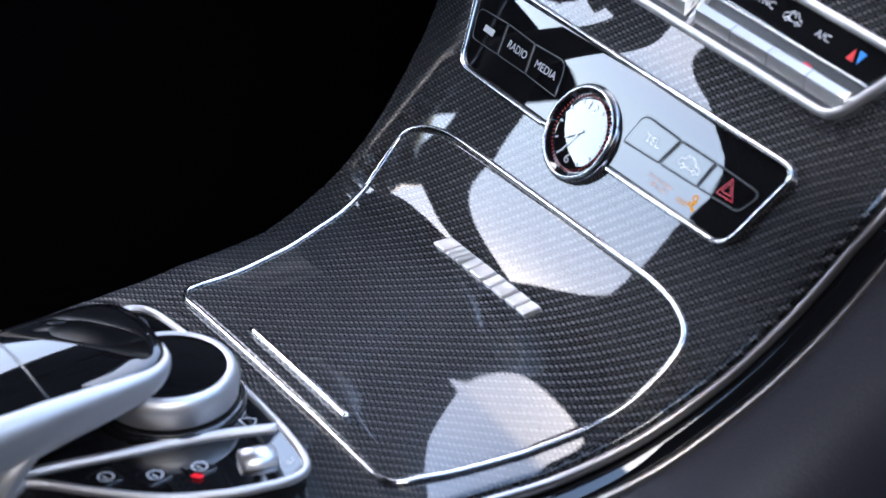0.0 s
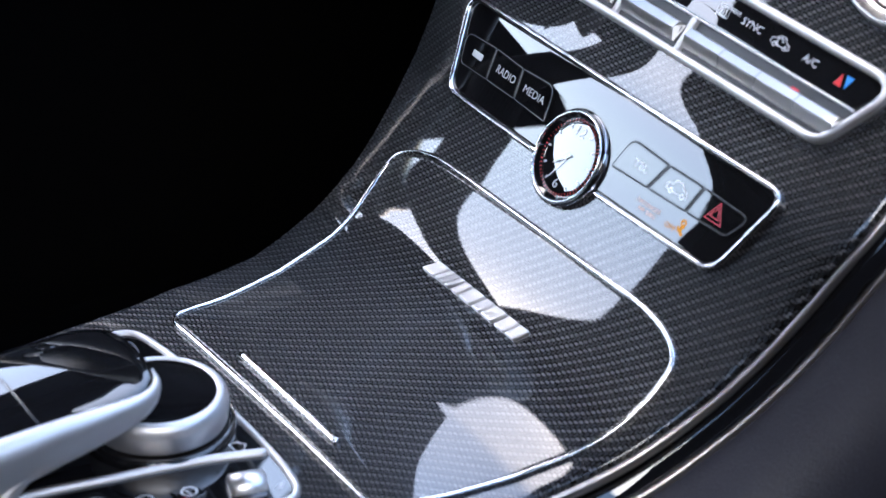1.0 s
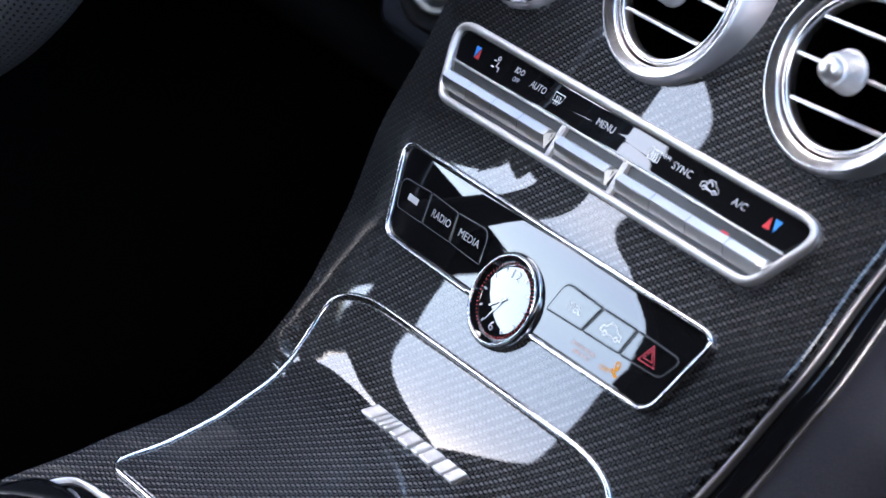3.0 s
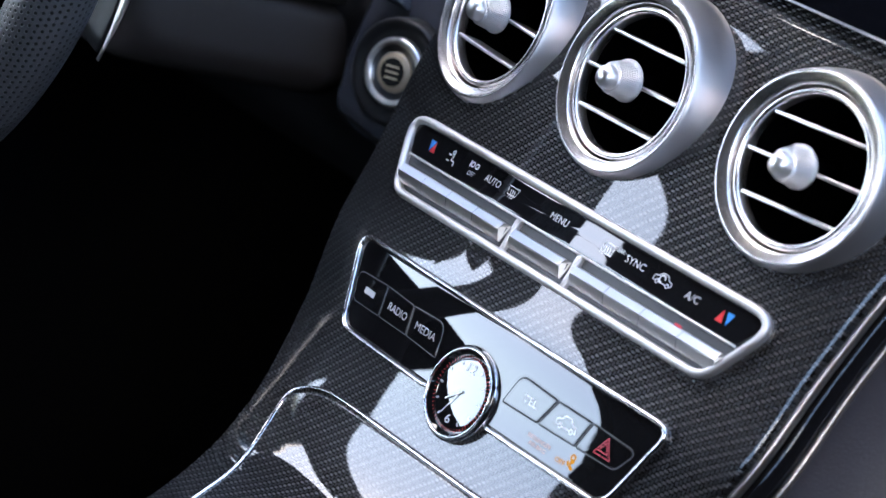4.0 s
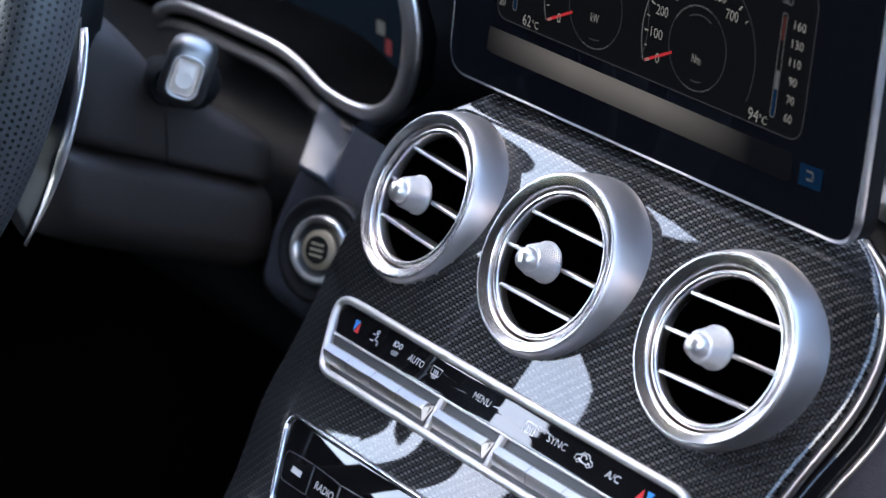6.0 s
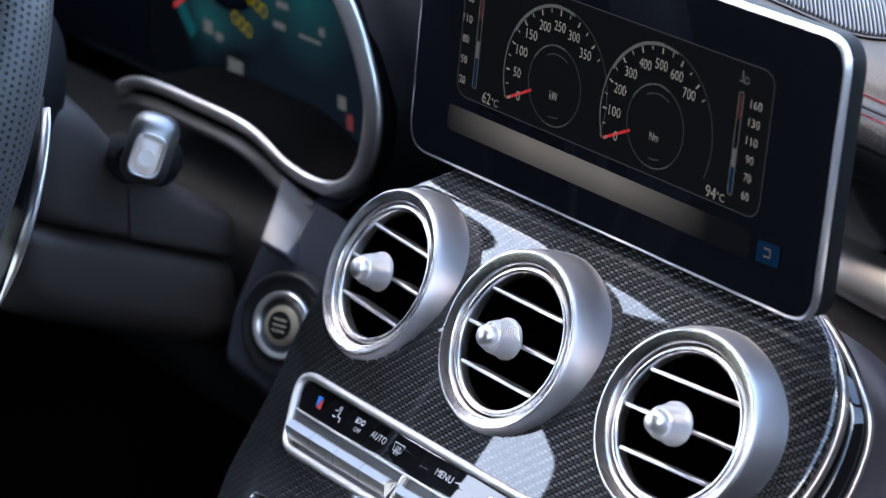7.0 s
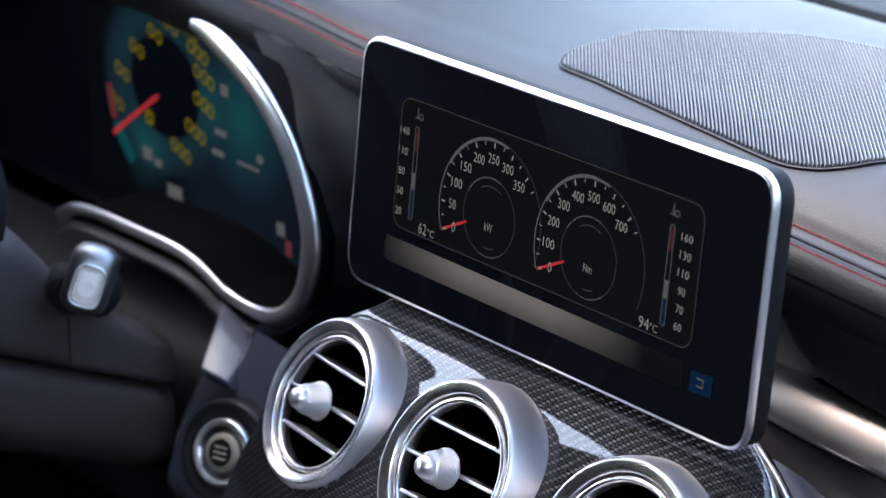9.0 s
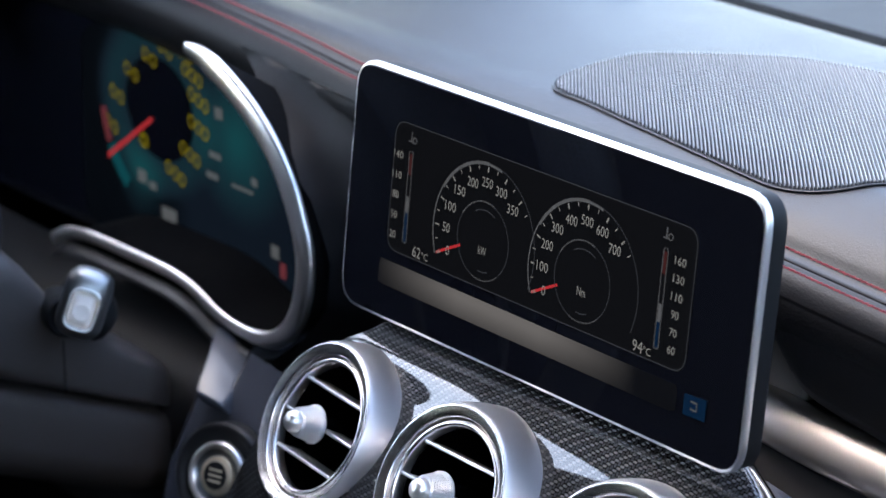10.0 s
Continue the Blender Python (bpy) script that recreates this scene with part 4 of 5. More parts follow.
    strip = resample(rounded([(-.1050, -.0262), (.1050, -.0262), (.1050, -.0138), (-.1050, -.0138)], .001, 2), .004)
    piece("status_strip", slab(strip, scr, H, .0002, STRIP_GLOW, .0001, 2), glass, "soft grey status strip")
    flat_poly("back_button", [(.1098, -.0248), (.1232, -.0243), (.1232, -.0148), (.1098, -.0155)], scr, H + .0002, DISPLAY_BLUE, glass, "blue back button")
    stroke("back_arrow", [(.1140, -.0178), (.1180, -.0178), (.1180, -.0212), (.1143, -.0212)], .0009, scr, H + .0005, DISPLAY_GREY, glass)
    return ob


screen()


# ---- selector with palm rest and rotary controller ----
def selector():
    ob = thing("selector_unit", "gloss black selector base with silver frame and switches", "control panel")
    Z = .4165

    def flat(x, y, h=0.0):
        return Vector((x, y, Z + h + .02 * (y + .31) * -0.0))

    right = [(.0300, -.3066), (.0580, -.3088), (.0700, -.3122), (.0742, -.3190), (.0738, -.3300), (.0700, -.3470), (.0600, -.3690), (.0420, -.3900), (.0240, -.4080), (.010, -.430)]
    loop = [(-x, y) for x, y in right] + [(x, y) for x, y in right[::-1]]
    out = resample([tuple(p) for p in catmull(loop, 6, True)], .003)
    if sum(out[i][0] * out[(i + 1) % len(out)][1] - out[(i + 1) % len(out)][0] * out[i][1] for i in range(len(out))) < 0:
        out = out[::-1]
    piece("base", slab(out, flat, .0015, .02, GLOSS, .0005, 6), ob, "gloss black base")
    piece("frame", sweep([flat(x, y, .0012) for x, y in out], [Vector((0, 0, 1))] * len(out), oval(.0032, .0042), True, SATIN), ob, "satin silver frame")
    for side in (1, -1):
        ridge = catmull([(side * .0400, -.3090), (side * .0330, -.3290), (side * .0285, -.3480), (side * .0235, -.3734), (side * .0190, -.395), (side * .0165, -.412)], 8)
        piece("ridge", sweep([flat(x, y, .0012) for x, y in ridge], [Vector((0, 0, 1))] * len(ridge), oval(.0042, .0052), False, SATIN), ob, "silver ridge")
        for x, y in ((.0372, -.3838), (.0460, -.3668), (.0500, -.3495)):
            q = [(side * (x - .0055), y - .006), (side * (x + .0050), y - .004), (side * (x + .0035), y + .007), (side * (x - .0075), y + .005)]
            q = q if side > 0 else q[::-1]
            b = piece("button", slab(resample(rounded(q, .001, 3), .0015), flat, .0022, .003, GLOSS, .0004, 3), ob, "gloss black push button")
            stroke("sign", arc_points(side * (x - .001), y + .001, .0031, 0, 320, 10), .0008, flat, .0024, LEGEND, b, True)
            stroke("sign", [(side * (x - .002), y), (side * (x + .001), y + .001)], .0007, flat, .0024, LEGEND, b)
        wheel_axis = Vector((.97, -.25 * side, 0))
        piece("scroll_wheel", lathe([(.0050, -.0074), (.0062, -.0068), (.0065, 0), (.0062, .0068), (.0050, .0074)], flat(side * .0560, -.3265, .0005), Vector((.25 * side, .97, 0)), TIP, 32), ob, "ribbed silver scroll wheel")
    fit_word("VOL", flat, .0635, -.3160, .0060, .0022, .0017, LEGEND, ob, turn=-.9)
    flat_poly("red_lamp", resample(rounded([(.0535, -.3552), (.0572, -.3522), (.0557, -.3497), (.0523, -.3527)], .0006, 3), .0006), flat, .0026, RED_LAMP, ob, "lit red marker")
    # home sign
    stroke("home_sign", [(.0270, -.3190), (.0270, -.3155), (.0302, -.3130), (.0334, -.3155), (.0334, -.3190)], .0007, flat, .0017, LEGEND, ob, True)

    c = thing("rotary_controller", "round silver rotary controller with gloss black top", "controller")
    o, up = Vector((0, -.3365, Z)), Vector((0, 0, 1))
    piece("collar", lathe([(.0315, -.002), (.0315, .0035), (.0300, .0045), (.0290, .0045)], o, up, GLOSS, 72), c, "gloss black collar")
    piece("grip_ring", lathe([(.0265, .0050), (.0276, .0054), (.0282, .0066), (.0288, .0120), (.0289, .0135), (.0285, .0160), (.0276, .0180), (.0262, .0191), (.0248, .0192), (.0240, .0185)], o, up, FINE_KNURL, 96, caps=False), c, "finely knurled silver ring")
    piece("touch_top", lathe([(.0244, .0183), (.0225, .0180), (.0150, .0172), (.0001, .0170)], o, up, GLOSS, 72, caps=False), c, "gloss black top")

    r = thing("palm_rest", "curved palm rest in gloss black with a thick silver edge", "palm rest")

    def rest(x, y, h=0.0):
        t = max(0.0, (-.36 - y))
        return Vector((x, y, .4570 + h - 3.0 * x * x - .9 * t * t))

    plan = catmull([(-.030, -.50), (-.0315, -.42), (-.0315, -.375), (-.029, -.3555), (-.020, -.3465), (0, -.3440), (.020, -.3465), (.029, -.3555), (.0315, -.375), (.0315, -.42), (.030, -.50)], 8)
    body = [tuple(p) for p in plan]
    piece("pad", slab(resample(body, .003)[::-1], rest, .002, .010, GLOSS, .003, 8), r, "gloss black pad")
    for side in (1, -1):
        edge = catmull([(side * .014, -.3452), (side * .0225, -.3478), (side * .0290, -.3555), (side * .0318, -.370), (side * .0325, -.395), (side * .0325, -.43), (side * .0315, -.50)], 8)
        m = len(edge)
        size = [min(1.6, .18 + 1.1 * k / m + .7 * (k / m) ** 2) for k in range(m)]
        rail = [rest(x, y, -.0015 - .0024 * size[k] - (.011 if side < 0 else 0)) for k, (x, y) in enumerate(edge)]
        piece("edge_rail", sweep(rail, [Vector((side * .35, 0, 1))] * m, oval(.0108, .0200, 20), False, SATIN, scale=size), r, "thick satin silver edge")
    for side in (1, -1):
        leg = catmull([(side * .0316, -.392, .4480), (side * .0325, -.408, .4430), (side * .0322, -.420, .4320), (side * .0290, -.424, .4220), (side * .0200, -.415, .4180)], 8)
        piece("leg", sweep([Vector(p) for p in leg], [Vector((side, 0, .2))] * len(leg), oval(.010, .012, 14), False, SATIN), r, "silver leg down to the base")
    piece("crease", sweep([rest(x, -.40, .0022) for x in np.linspace(-.028, .028, 20)], [Vector((0, 0, 1))] * 20, oval(.0012, .0008, 8), False, GLOSS), r, "seam across the pad")
    return ob


selector()


# ---- dashboard ----
def pad_line(n=8):
    return catmull([(.075, .690), (.062, .704), (.058, .718), (.063, .729), (.075, .7340), (.082, .7388), (.095, .7437), (.125, .7482), (.20, .7510), (.26, .7500), (.290, .7475), (.304, .742), (.310, .730), (.312, .70)], n)


def dip(x, y):
    """The pad's front edge sinks towards the passenger."""
    return (float(np.interp(x, [-.45, -.335, -.277, -.226, .082, .147, .4, .75], [.756, .7499, .7462, .7415, .7258, .7219, .708, .70])) - .734) * min(max((.118 - y) / .042, 0), 1)


def grille_shape():
    """Outline of the loudspeaker in plan."""
    back = [(-.1135, .1125), (-.1225, .1245), (-.1258, .146), (-.1262, .167), (-.1215, .180), (-.1000, .2015), (-.0693, .2300), (-.0520, .2385), (-.0186, .2470), (.025, .2460), (.062, .234), (.093, .210)]
    front = [(.112, .183), (.115, .156), (.1090, .135), (.0990, .1220), (.0885, .1105), (.0758, .1024), (.0588, .0980), (.0402, .0982), (-.0133, .1018), (-.057, .1053), (-.0850, .1080), (-.105, .1088)]
    return resample([tuple(p) for p in catmull(back + front, 8, True)], .005)


def on_pad(x, y, h=0.0):
    top = PAD_LINE[32:]
    return Vector((x, y, float(np.interp(y, top[:, 0], top[:, 1])) + dip(x, y) + h))


PAD_LINE = pad_line()


def dashboard():
    ob = thing("dashboard", "dark leather dashboard with red double stitching", "dashboard")
    X = np.linspace(-.75, .75, 61)
    for name, line, mat, label in (("top_pad", PAD_LINE[28:], PAD, "soft dark leather top pad"), ("front_roll", PAD_LINE[:29], LEATHER, "rolled leather edge under the seam")):
        m = len(line)
        verts = [Vector((x, y, z + dip(x, y))) for x in X for y, z in line]
        faces = [(i * m + j, (i + 1) * m + j, (i + 1) * m + j + 1, i * m + j + 1) for i in range(len(X) - 1) for j in range(m - 1)]
        piece(name, mesh_of(name, verts, faces, mat), ob, label)
    # passenger fascia below the seam, with a rounded lower corner
    low = catmull([(.080, .722), (.0835, .708), (.086, .697), (.0885, .685), (.0915, .6730), (.098, .6650), (.112, .6595), (.14, .6555), (.166, .6530), (.30, .645), (.75, .622)], 10)
    verts, faces = [], []
    for x, z in low:
        top = .722 + dip(x, .07)
        for k in range(9):
            t = k / 8
            zz = top + (z - top) * t
            verts.append(Vector((x, .058 + .018 * t * t + .002 * math.sin(t * 3), min(zz, top))))
        verts.append(Vector((x, .10, min(z, top) + .002)))
    m = 10
    faces = [(i * m + j, i * m + j + 1, (i + 1) * m + j + 1, (i + 1) * m + j) for i in range(len(low) - 1) for j in range(m - 1)]
    piece("passenger_fascia", mesh_of("passenger_fascia", verts, faces, LEATHER), ob, "black leather fascia")
    # driver's fascia between the seam and the cluster arch
    rows_z = np.linspace(.575, .745, 26)
    verts = []
    for z in rows_z:
        left = float(np.interp(z, [.575, .596, .614, .645, .676, .707, .737, .748], [-.262, -.240, -.221, -.212, -.223, -.257, -.312, -.332])) + .004
        for k in range(14):
            t = k / 13
            x = left + (-.10 - left) * t
            y = .036 + .024 * min(1.0, (x - left) / .06) ** .7 + .010 * max(0.0, (.70 - z) / .1)
            top = .7225 + dip(x, .07)
            y += (.0585 - y) * min(1.0, max(0.0, (z - top + .035) / .035))
            verts.append(Vector((x, y, min(z, top))))
    faces = [(i * 14 + j, i * 14 + j + 1, (i + 1) * 14 + j + 1, (i + 1) * 14 + j) for i in range(25) for j in range(13)]
    piece("driver_fascia", mesh_of("driver_fascia", verts, faces, LEATHER), ob, "black leather fascia beside the cluster")
    # silver bar and the lower dash under it
    bar = [Vector((x, y, z)) for x, y, z in catmull([(.040, .084, .6430), (.070, .082, .6430), (.092, .078, .6425), (.14, .075, .6415), (.26, .074, .639), (.40, .074, .634), (.75, .074, .620)], 10)]
    piece("silver_bar", sweep(bar, [Vector((0, -.72, .70))] * len(bar), oval(.026, .008, 20), False, STRIP), ob, "satin silver trim bar")
    piece("bar_end", box((.030, .088, .650), (.092, .098, .702), TAN, .003), ob, "satin end plate behind the screen")
    lower = catmull([(.085, .640), (.070, .615), (.066, .590), (.072, .54), (.09, .46), (.13, .38)], 6)
    X2 = np.linspace(.05, .75, 22)
    m = len(lower)
    verts = [Vector((x, y, z - .10 * (x - .13))) for x in X2 for y, z in lower]
    faces = [(i * m + j, i * m + j + 1, (i + 1) * m + j + 1, (i + 1) * m + j) for i in range(len(X2) - 1) for j in range(m - 1)]
    piece("glovebox_front", mesh_of("glovebox_front", verts, faces, GLOSSY_BROWN), ob, "dark satin glovebox front")
    # dark filler behind screen and vents
    piece("core", box((-.20, .105, .40), (.75, .29, .70), BLACK), ob, "black core")
    # stitching: two rows of short threads
    for dy, dz in ((.0, .0), (-.0095, -.0040)):
        sv, sf = [], []
        for k in range(420):
            x = -.70 + k * .00335
            if -.05 < x < .05:
                continue
            p = Vector((x, .0755 + dy, .7350 + dz + dip(x, .075)))
            q = p + Vector((.0026, .0005, 0))
            up = Vector((0, -.4, .9))
            side = Vector((0, .9, .4))
            base = len(sv)
            for c in (p, q):
                for a, b in ((-.0006, 0), (0, .0006), (.0006, 0)):
                    sv.append(c + side * a + up * b)
            sf += [(base, base + 1, base + 4, base + 3), (base + 1, base + 2, base + 5, base + 4), (base, base + 2, base + 1), (base + 3, base + 4, base + 5)]
        st = piece("stitching", mesh_of("stitching", sv, sf, THREAD, smooth=False), ob, "row of red thread stitches")
        st["kind"] = "stuff"
    piece("seam", sweep([Vector((x, .0705, .7325 + dip(x, .07))) for x in np.linspace(-.7, .7, 30)], [Vector((0, -.3, 1))] * 30, oval(.0020, .0012, 8), False, BLACK), ob, "dark seam between the stitches")
    # loudspeaker cover
    sp = thing("speaker_grille", "oval loudspeaker cover with fine slanted ribs on the dashboard", "speaker")
    out = grille_shape()
    piece("plate", slab(out, on_pad, .0006, .004, GRILLE_BASE, .0004, 12), sp, "dark plate")
    piece("rim", sweep([on_pad(x, y, .0006) for x, y in out], [Vector((0, 0, 1))] * len(out), oval(.0014, .0012, 8), True, PAD), sp, "thin rim")
    poly = np.array(inset(out, .0016))
    d = Vector((.765, -.645)).normalized()
    nrm = Vector((-d.y, d.x))
    rv, rf = [], []
    for k in range(-130, 131):
        off = .115 + k * .00175
        # clip the line against the outline
        cuts = []
        for i in range(len(poly)):
            a, b = Vector(poly[i]), Vector(poly[(i + 1) % len(poly)])
            fa, fb = a.dot(nrm) - off, b.dot(nrm) - off
            if fa * fb < 0:
                cuts.append((a + (b - a) * (fa / (fa - fb))).dot(d))
        if len(cuts) < 2:
            continue
        lo, hi = min(cuts), max(cuts)
        n = max(2, int((hi - lo) / .012))
        base = len(rv)
        for i in range(n + 1):
            c = nrm * off + d * (lo + (hi - lo) * i / n)
            for w, h in ((-.00048, .0003), (-.00022, .0021), (.00022, .0021), (.00048, .0003)):
                q = c + nrm * w
                rv.append(on_pad(q.x, q.y, h))
        for i in range(n):
            for j in range(3):
                a = base + i * 4 + j
                rf.append((a, a + 1, a + 5, a + 4))
    ribs = piece("ribs", mesh_of("ribs", rv, rf, GRILLE), sp, "fine grey ribs")
    ribs["kind"] = "stuff"
    sensor = thing("light_sensor", "small dark sensor dome on the dashboard top", "sensor")
    piece("dome", lathe([(.014, -.002), (.0135, .003), (.010, .006), (.004, .0075), (.0001, .0078)], on_pad(-.24, .27), Vector((0, 0, 1)), PAD, 24), sensor)
    return ob


# ---- driver's side ----
def wheel():
    ob = thing("steering_wheel", "steering wheel with perforated black leather rim and silver spokes", "steering wheel")
    c, ax = Vector((-.364, -.208, .684)), Vector((0, -.93, .36)).normalized()
    u = Vector((1, 0, 0))
    w = ax.cross(u).normalized()
    if w.z < 0:
        w = -w

    def at(angle, r, d=0.0):
        return c + u * (r * math.cos(angle)) + w * (r * math.sin(angle)) + ax * d

    N, M, R, r = 220, 40, .185, .0165
    verts, faces, uvs = [], [], []
    for i in range(N + 1):
        a = 2 * math.pi * i / N
        out = (u * math.cos(a) + w * math.sin(a))
        for j in range(M + 1):
            b = 2 * math.pi * j / M
            grip = .003 * sum(math.exp(-(((a - g + math.pi) % (2 * math.pi) - math.pi) / .42) ** 2) for g in (.15, math.pi - .15))
            verts.append(c + out * (R - grip + (r + grip) * math.cos(b)) + ax * ((r + grip * .3) * 1.15 * math.sin(b)))
            uvs.append((a * R, b * r))
    for i in range(N):
        for j in range(M):
            k = i * (M + 1) + j
            faces.append((k, k + M + 1, k + M + 2, k + 1))
    piece("rim", mesh_of("rim", verts, faces, PERFORATED, uvs), ob, "perforated black leather rim")
    piece("hub", lathe([(.074, -.05), (.084, -.02), (.087, .0), (.081, .014), (.056, .024), (.0001, .028)], c, ax, LEATHER, 48), ob, "padded black hub")
    piece("column_neck", lathe([(.050, -.120), (.054, -.105), (.058, -.085), (.064, -.065), (.080, -.045)], c, ax, BLACK, 48), ob, "dark grey column neck")
    for ang in (-.12, math.pi + .12, -1.57):
        pts = [at(ang, q, -.012 + .01 * (q - .06) / .12) for q in np.linspace(.072, .175, 8)]
        piece("spoke", sweep(pts, [ax] * 8, oval(.050, .014, 14), False, DARK_SATIN), ob, "dark silver spoke")
    for side in (1, -1):
        ang = [.13 - .66 * k / 14 for k in range(15)]
        rr = [.148 + .025 * (k / 14) ** .8 for k in range(15)]
        thick = [.3 + .7 * math.sin(math.pi * min(1, .12 + k / 14)) ** .5 for k in range(15)]
        pts = [at(a if side > 0 else math.pi - a, q, -.048) for a, q in zip(ang, rr)]
        piece("shift_paddle", sweep(pts, [ax] * 15, oval(.0085, .004, 12), False, RING, scale=thick), ob, "bright edged shift paddle")
        trim = [at(a if side > 0 else math.pi - a, .148, -.020) for a in (-.22, -.27, -.32, -.37)]
        piece("spoke_trim", sweep(trim, [ax] * 4, oval(.026, .012, 14), False, RING), ob, "bright silver spoke trim")
        inner = [at(a if side > 0 else math.pi - a, q - .014, -.047) for a, q in zip(ang, rr)]
        piece("shift_paddle", sweep(inner, [ax] * 15, oval(.026, .003, 10), False, GREY), ob, "dark shift paddle")
    return ob


def cluster():
    ob = thing("instrument_cluster", "instrument cluster with chrome arch and glowing blurred dials", "instrument cluster")
    line = [(-.321, .03, .7385), (-.305, .03, .7365), (-.2805, .03, .7275), (-.2560, .03, .7135), (-.2360, .03, .6950), (-.2215, .03, .672), (-.2140, .03, .645), (-.2215, .03, .615), (-.240, .03, .596), (-.264, .03, .590), (-.296, .03, .592), (-.323, .03, .6005), (-.345, .03, .6035), (-.375, .03, .6035), (-.43, .03, .602), (-.455, .03, .598), (-.473, .03, .590)]
    pts = [Vector(p) for p in catmull(line, 8)]
    n = len(pts)
    wide = [min(1.0, .45 + 6 * k / n) if k < n * .4 else max(.50, 1 - 2.8 * (k / n - .4)) for k in range(n)]
    piece("chrome_arch", sweep(pts, [Vector((0, -1, 0))] * n, oval(.0150, .007, 14), False, RING, scale=wide), ob, "satin chrome arch")
    low = [p + Vector((0, -.002, -.0110)) for p in pts if p.z < .606 and p.x < -.255]
    piece("lower_lip", sweep(low, [Vector((0, -.6, .8))] * len(low), oval(.0090, .004, 12), False, GREY, scale=[min(1.0, .25 + k / 12, .25 + (len(low) - 1 - k) / 12) for k in range(len(low))]), ob, "dark grey lip under the arch")
    # hood walls run from the arch towards the display
    verts, faces = [], []
    for k, p in enumerate(pts):
        verts += [p + Vector((0, .001, 0)), p + Vector((0, .004 + .056 * min(1.0, k / n * 4) ** 2, 0))]
    faces = [(2 * i, 2 * i + 1, 2 * i + 3, 2 * i + 2) for i in range(n - 1)]
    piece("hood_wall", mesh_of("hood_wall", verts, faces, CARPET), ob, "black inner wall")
    # dark hood over and beside the arch
    rim = [Vector(v) for v in catmull([(-.600, .03, .690), (-.575, .03, .735), (-.520, .03, .765), (-.470, .03, .774), (-.425, .03, .768)], 8)]
    verts, faces = [], []
    c = Vector((-.40, .03, .66))
    steps = ((.004, .003), (.006, .000), (.011, .000), (.018, .006), (.026, .022), (.032, .050), (.034, .12), (.030, .20))
    for v in rim:
        out = (v - c)
        out.y = 0
        out.normalize()
        for a, b in steps:
            keep = min(1.0, .12 + max(0.0, -.334 - v.x) / .09)
            verts.append(v + out * a * keep + Vector((0, b * (.3 + .7 * keep), 0)))
    m = len(steps)
    faces = [(m * i + j, m * i + j + 1, m * (i + 1) + j + 1, m * (i + 1) + j) for i in range(len(rim) - 1) for j in range(m - 1)]
    piece("hood", mesh_of("hood", verts, faces, LEATHER), ob, "black leather hood")
    disp = piece("display", box((-.64, .081, .575), (-.23, .086, .728), SCREEN_GLASS), ob, "dark display")

    def dsp(x, z, h=0.0):
        return Vector((x, .0805 - h, z))

    cx, cz = -.432, .6635
    field = resample(rounded([(-.520, .577), (-.245, .577), (-.235, .66), (-.27, .726), (-.45, .727), (-.515, .70)], .02, 6), .006)
    piece("lit_field", mesh_of("lit_field", [dsp(x, z) for x, z in field], [tuple(range(len(field)))], CLUSTER_GLOW, smooth=False), disp, "deep teal lit field")
    hub = [dsp(cx + .002 + .036 * math.cos(t), cz + .006 + .031 * math.sin(t), .0004) for t in np.linspace(0, 2 * math.pi, 40, endpoint=False)]
    piece("dial_hub", mesh_of("dial_hub", hub + [dsp(cx + .002, cz + .006, .0004)], [(k, (k + 1) % 40, 40) for k in range(40)], SCREEN_GLASS, smooth=False), disp, "dark dial centre")
    # figures round the dial, each of small rings
    spots = ((-.4843, .6482), (-.4762, .6683), (-.4590, .6860), (-.4383, .6991), (-.4207, .7079), (-.3999, .7090), (-.3947, .6985), (-.3890, .6850), (-.3900, .6685), (-.4000, .6500), (-.4165, .6344))
    for k, (x, z) in enumerate(spots):
        for dx in ((-.0042, .0042) if k < 6 else (-.0055, .0018, .0085)):
            loop = arc_points(x + dx, z - dx * .25, .0030, 0, 360, 12)[:-1]
            stroke("figure_ring", [(a, z + (b - z) * 1.25) for a, b in loop], .0014, dsp, .0008, DISPLAY_YELLOW, disp, True, "yellow dial figure")
    stroke("figure_ring", arc_points(-.4479, .6463, .0036, 0, 360, 12)[:-1], .0024, dsp, .0008, DISPLAY_YELLOW, disp, True, "yellow dial figure")
    stroke("charge_arc", arc_points(cx, cz, .0600, 208, 234, 8), .010, dsp, .0008, DISPLAY_TEAL, disp, False, "bright teal segment")
    stroke("low_arc", arc_points(cx, cz, .0605, 186, 206, 8), .006, dsp, .0009, DISPLAY_SOFT_RED, disp, False, "soft red segment")
    stroke("needle", [(-.4375, .6620), (-.4890, .6270)], .0028, dsp, .0012, DISPLAY_RED, disp, False, "red needle")
    for x, z, w, h in ((-.4516, .6233, .010, .008), (-.4400, .6200, .008, .005), (-.4232, .6059, .016, .009), (-.4260, .7140, .020, .004), (-.3669, .6814, .008, .007), (-.3720, .6552, .012, .004), (-.3755, .6425, .012, .004), (-.345, .642, .022, .0022), (-.3143, .6129, .008, .008), (-.333, .649, .006, .005)):
        flat_poly("text_bar", [(x - w / 2, z - h / 2), (x + w / 2, z - h / 2), (x + w / 2, z + h / 2), (x - w / 2, z + h / 2)], dsp, .0008, DISPLAY_PALE, disp, "pale line of text")
    flat_poly("warning_lamp", [(-.310, .599), (-.304, .599), (-.304, .608), (-.310, .608)], dsp, .0008, DISPLAY_SOFT_RED, disp, "red warning lamp")
    return ob


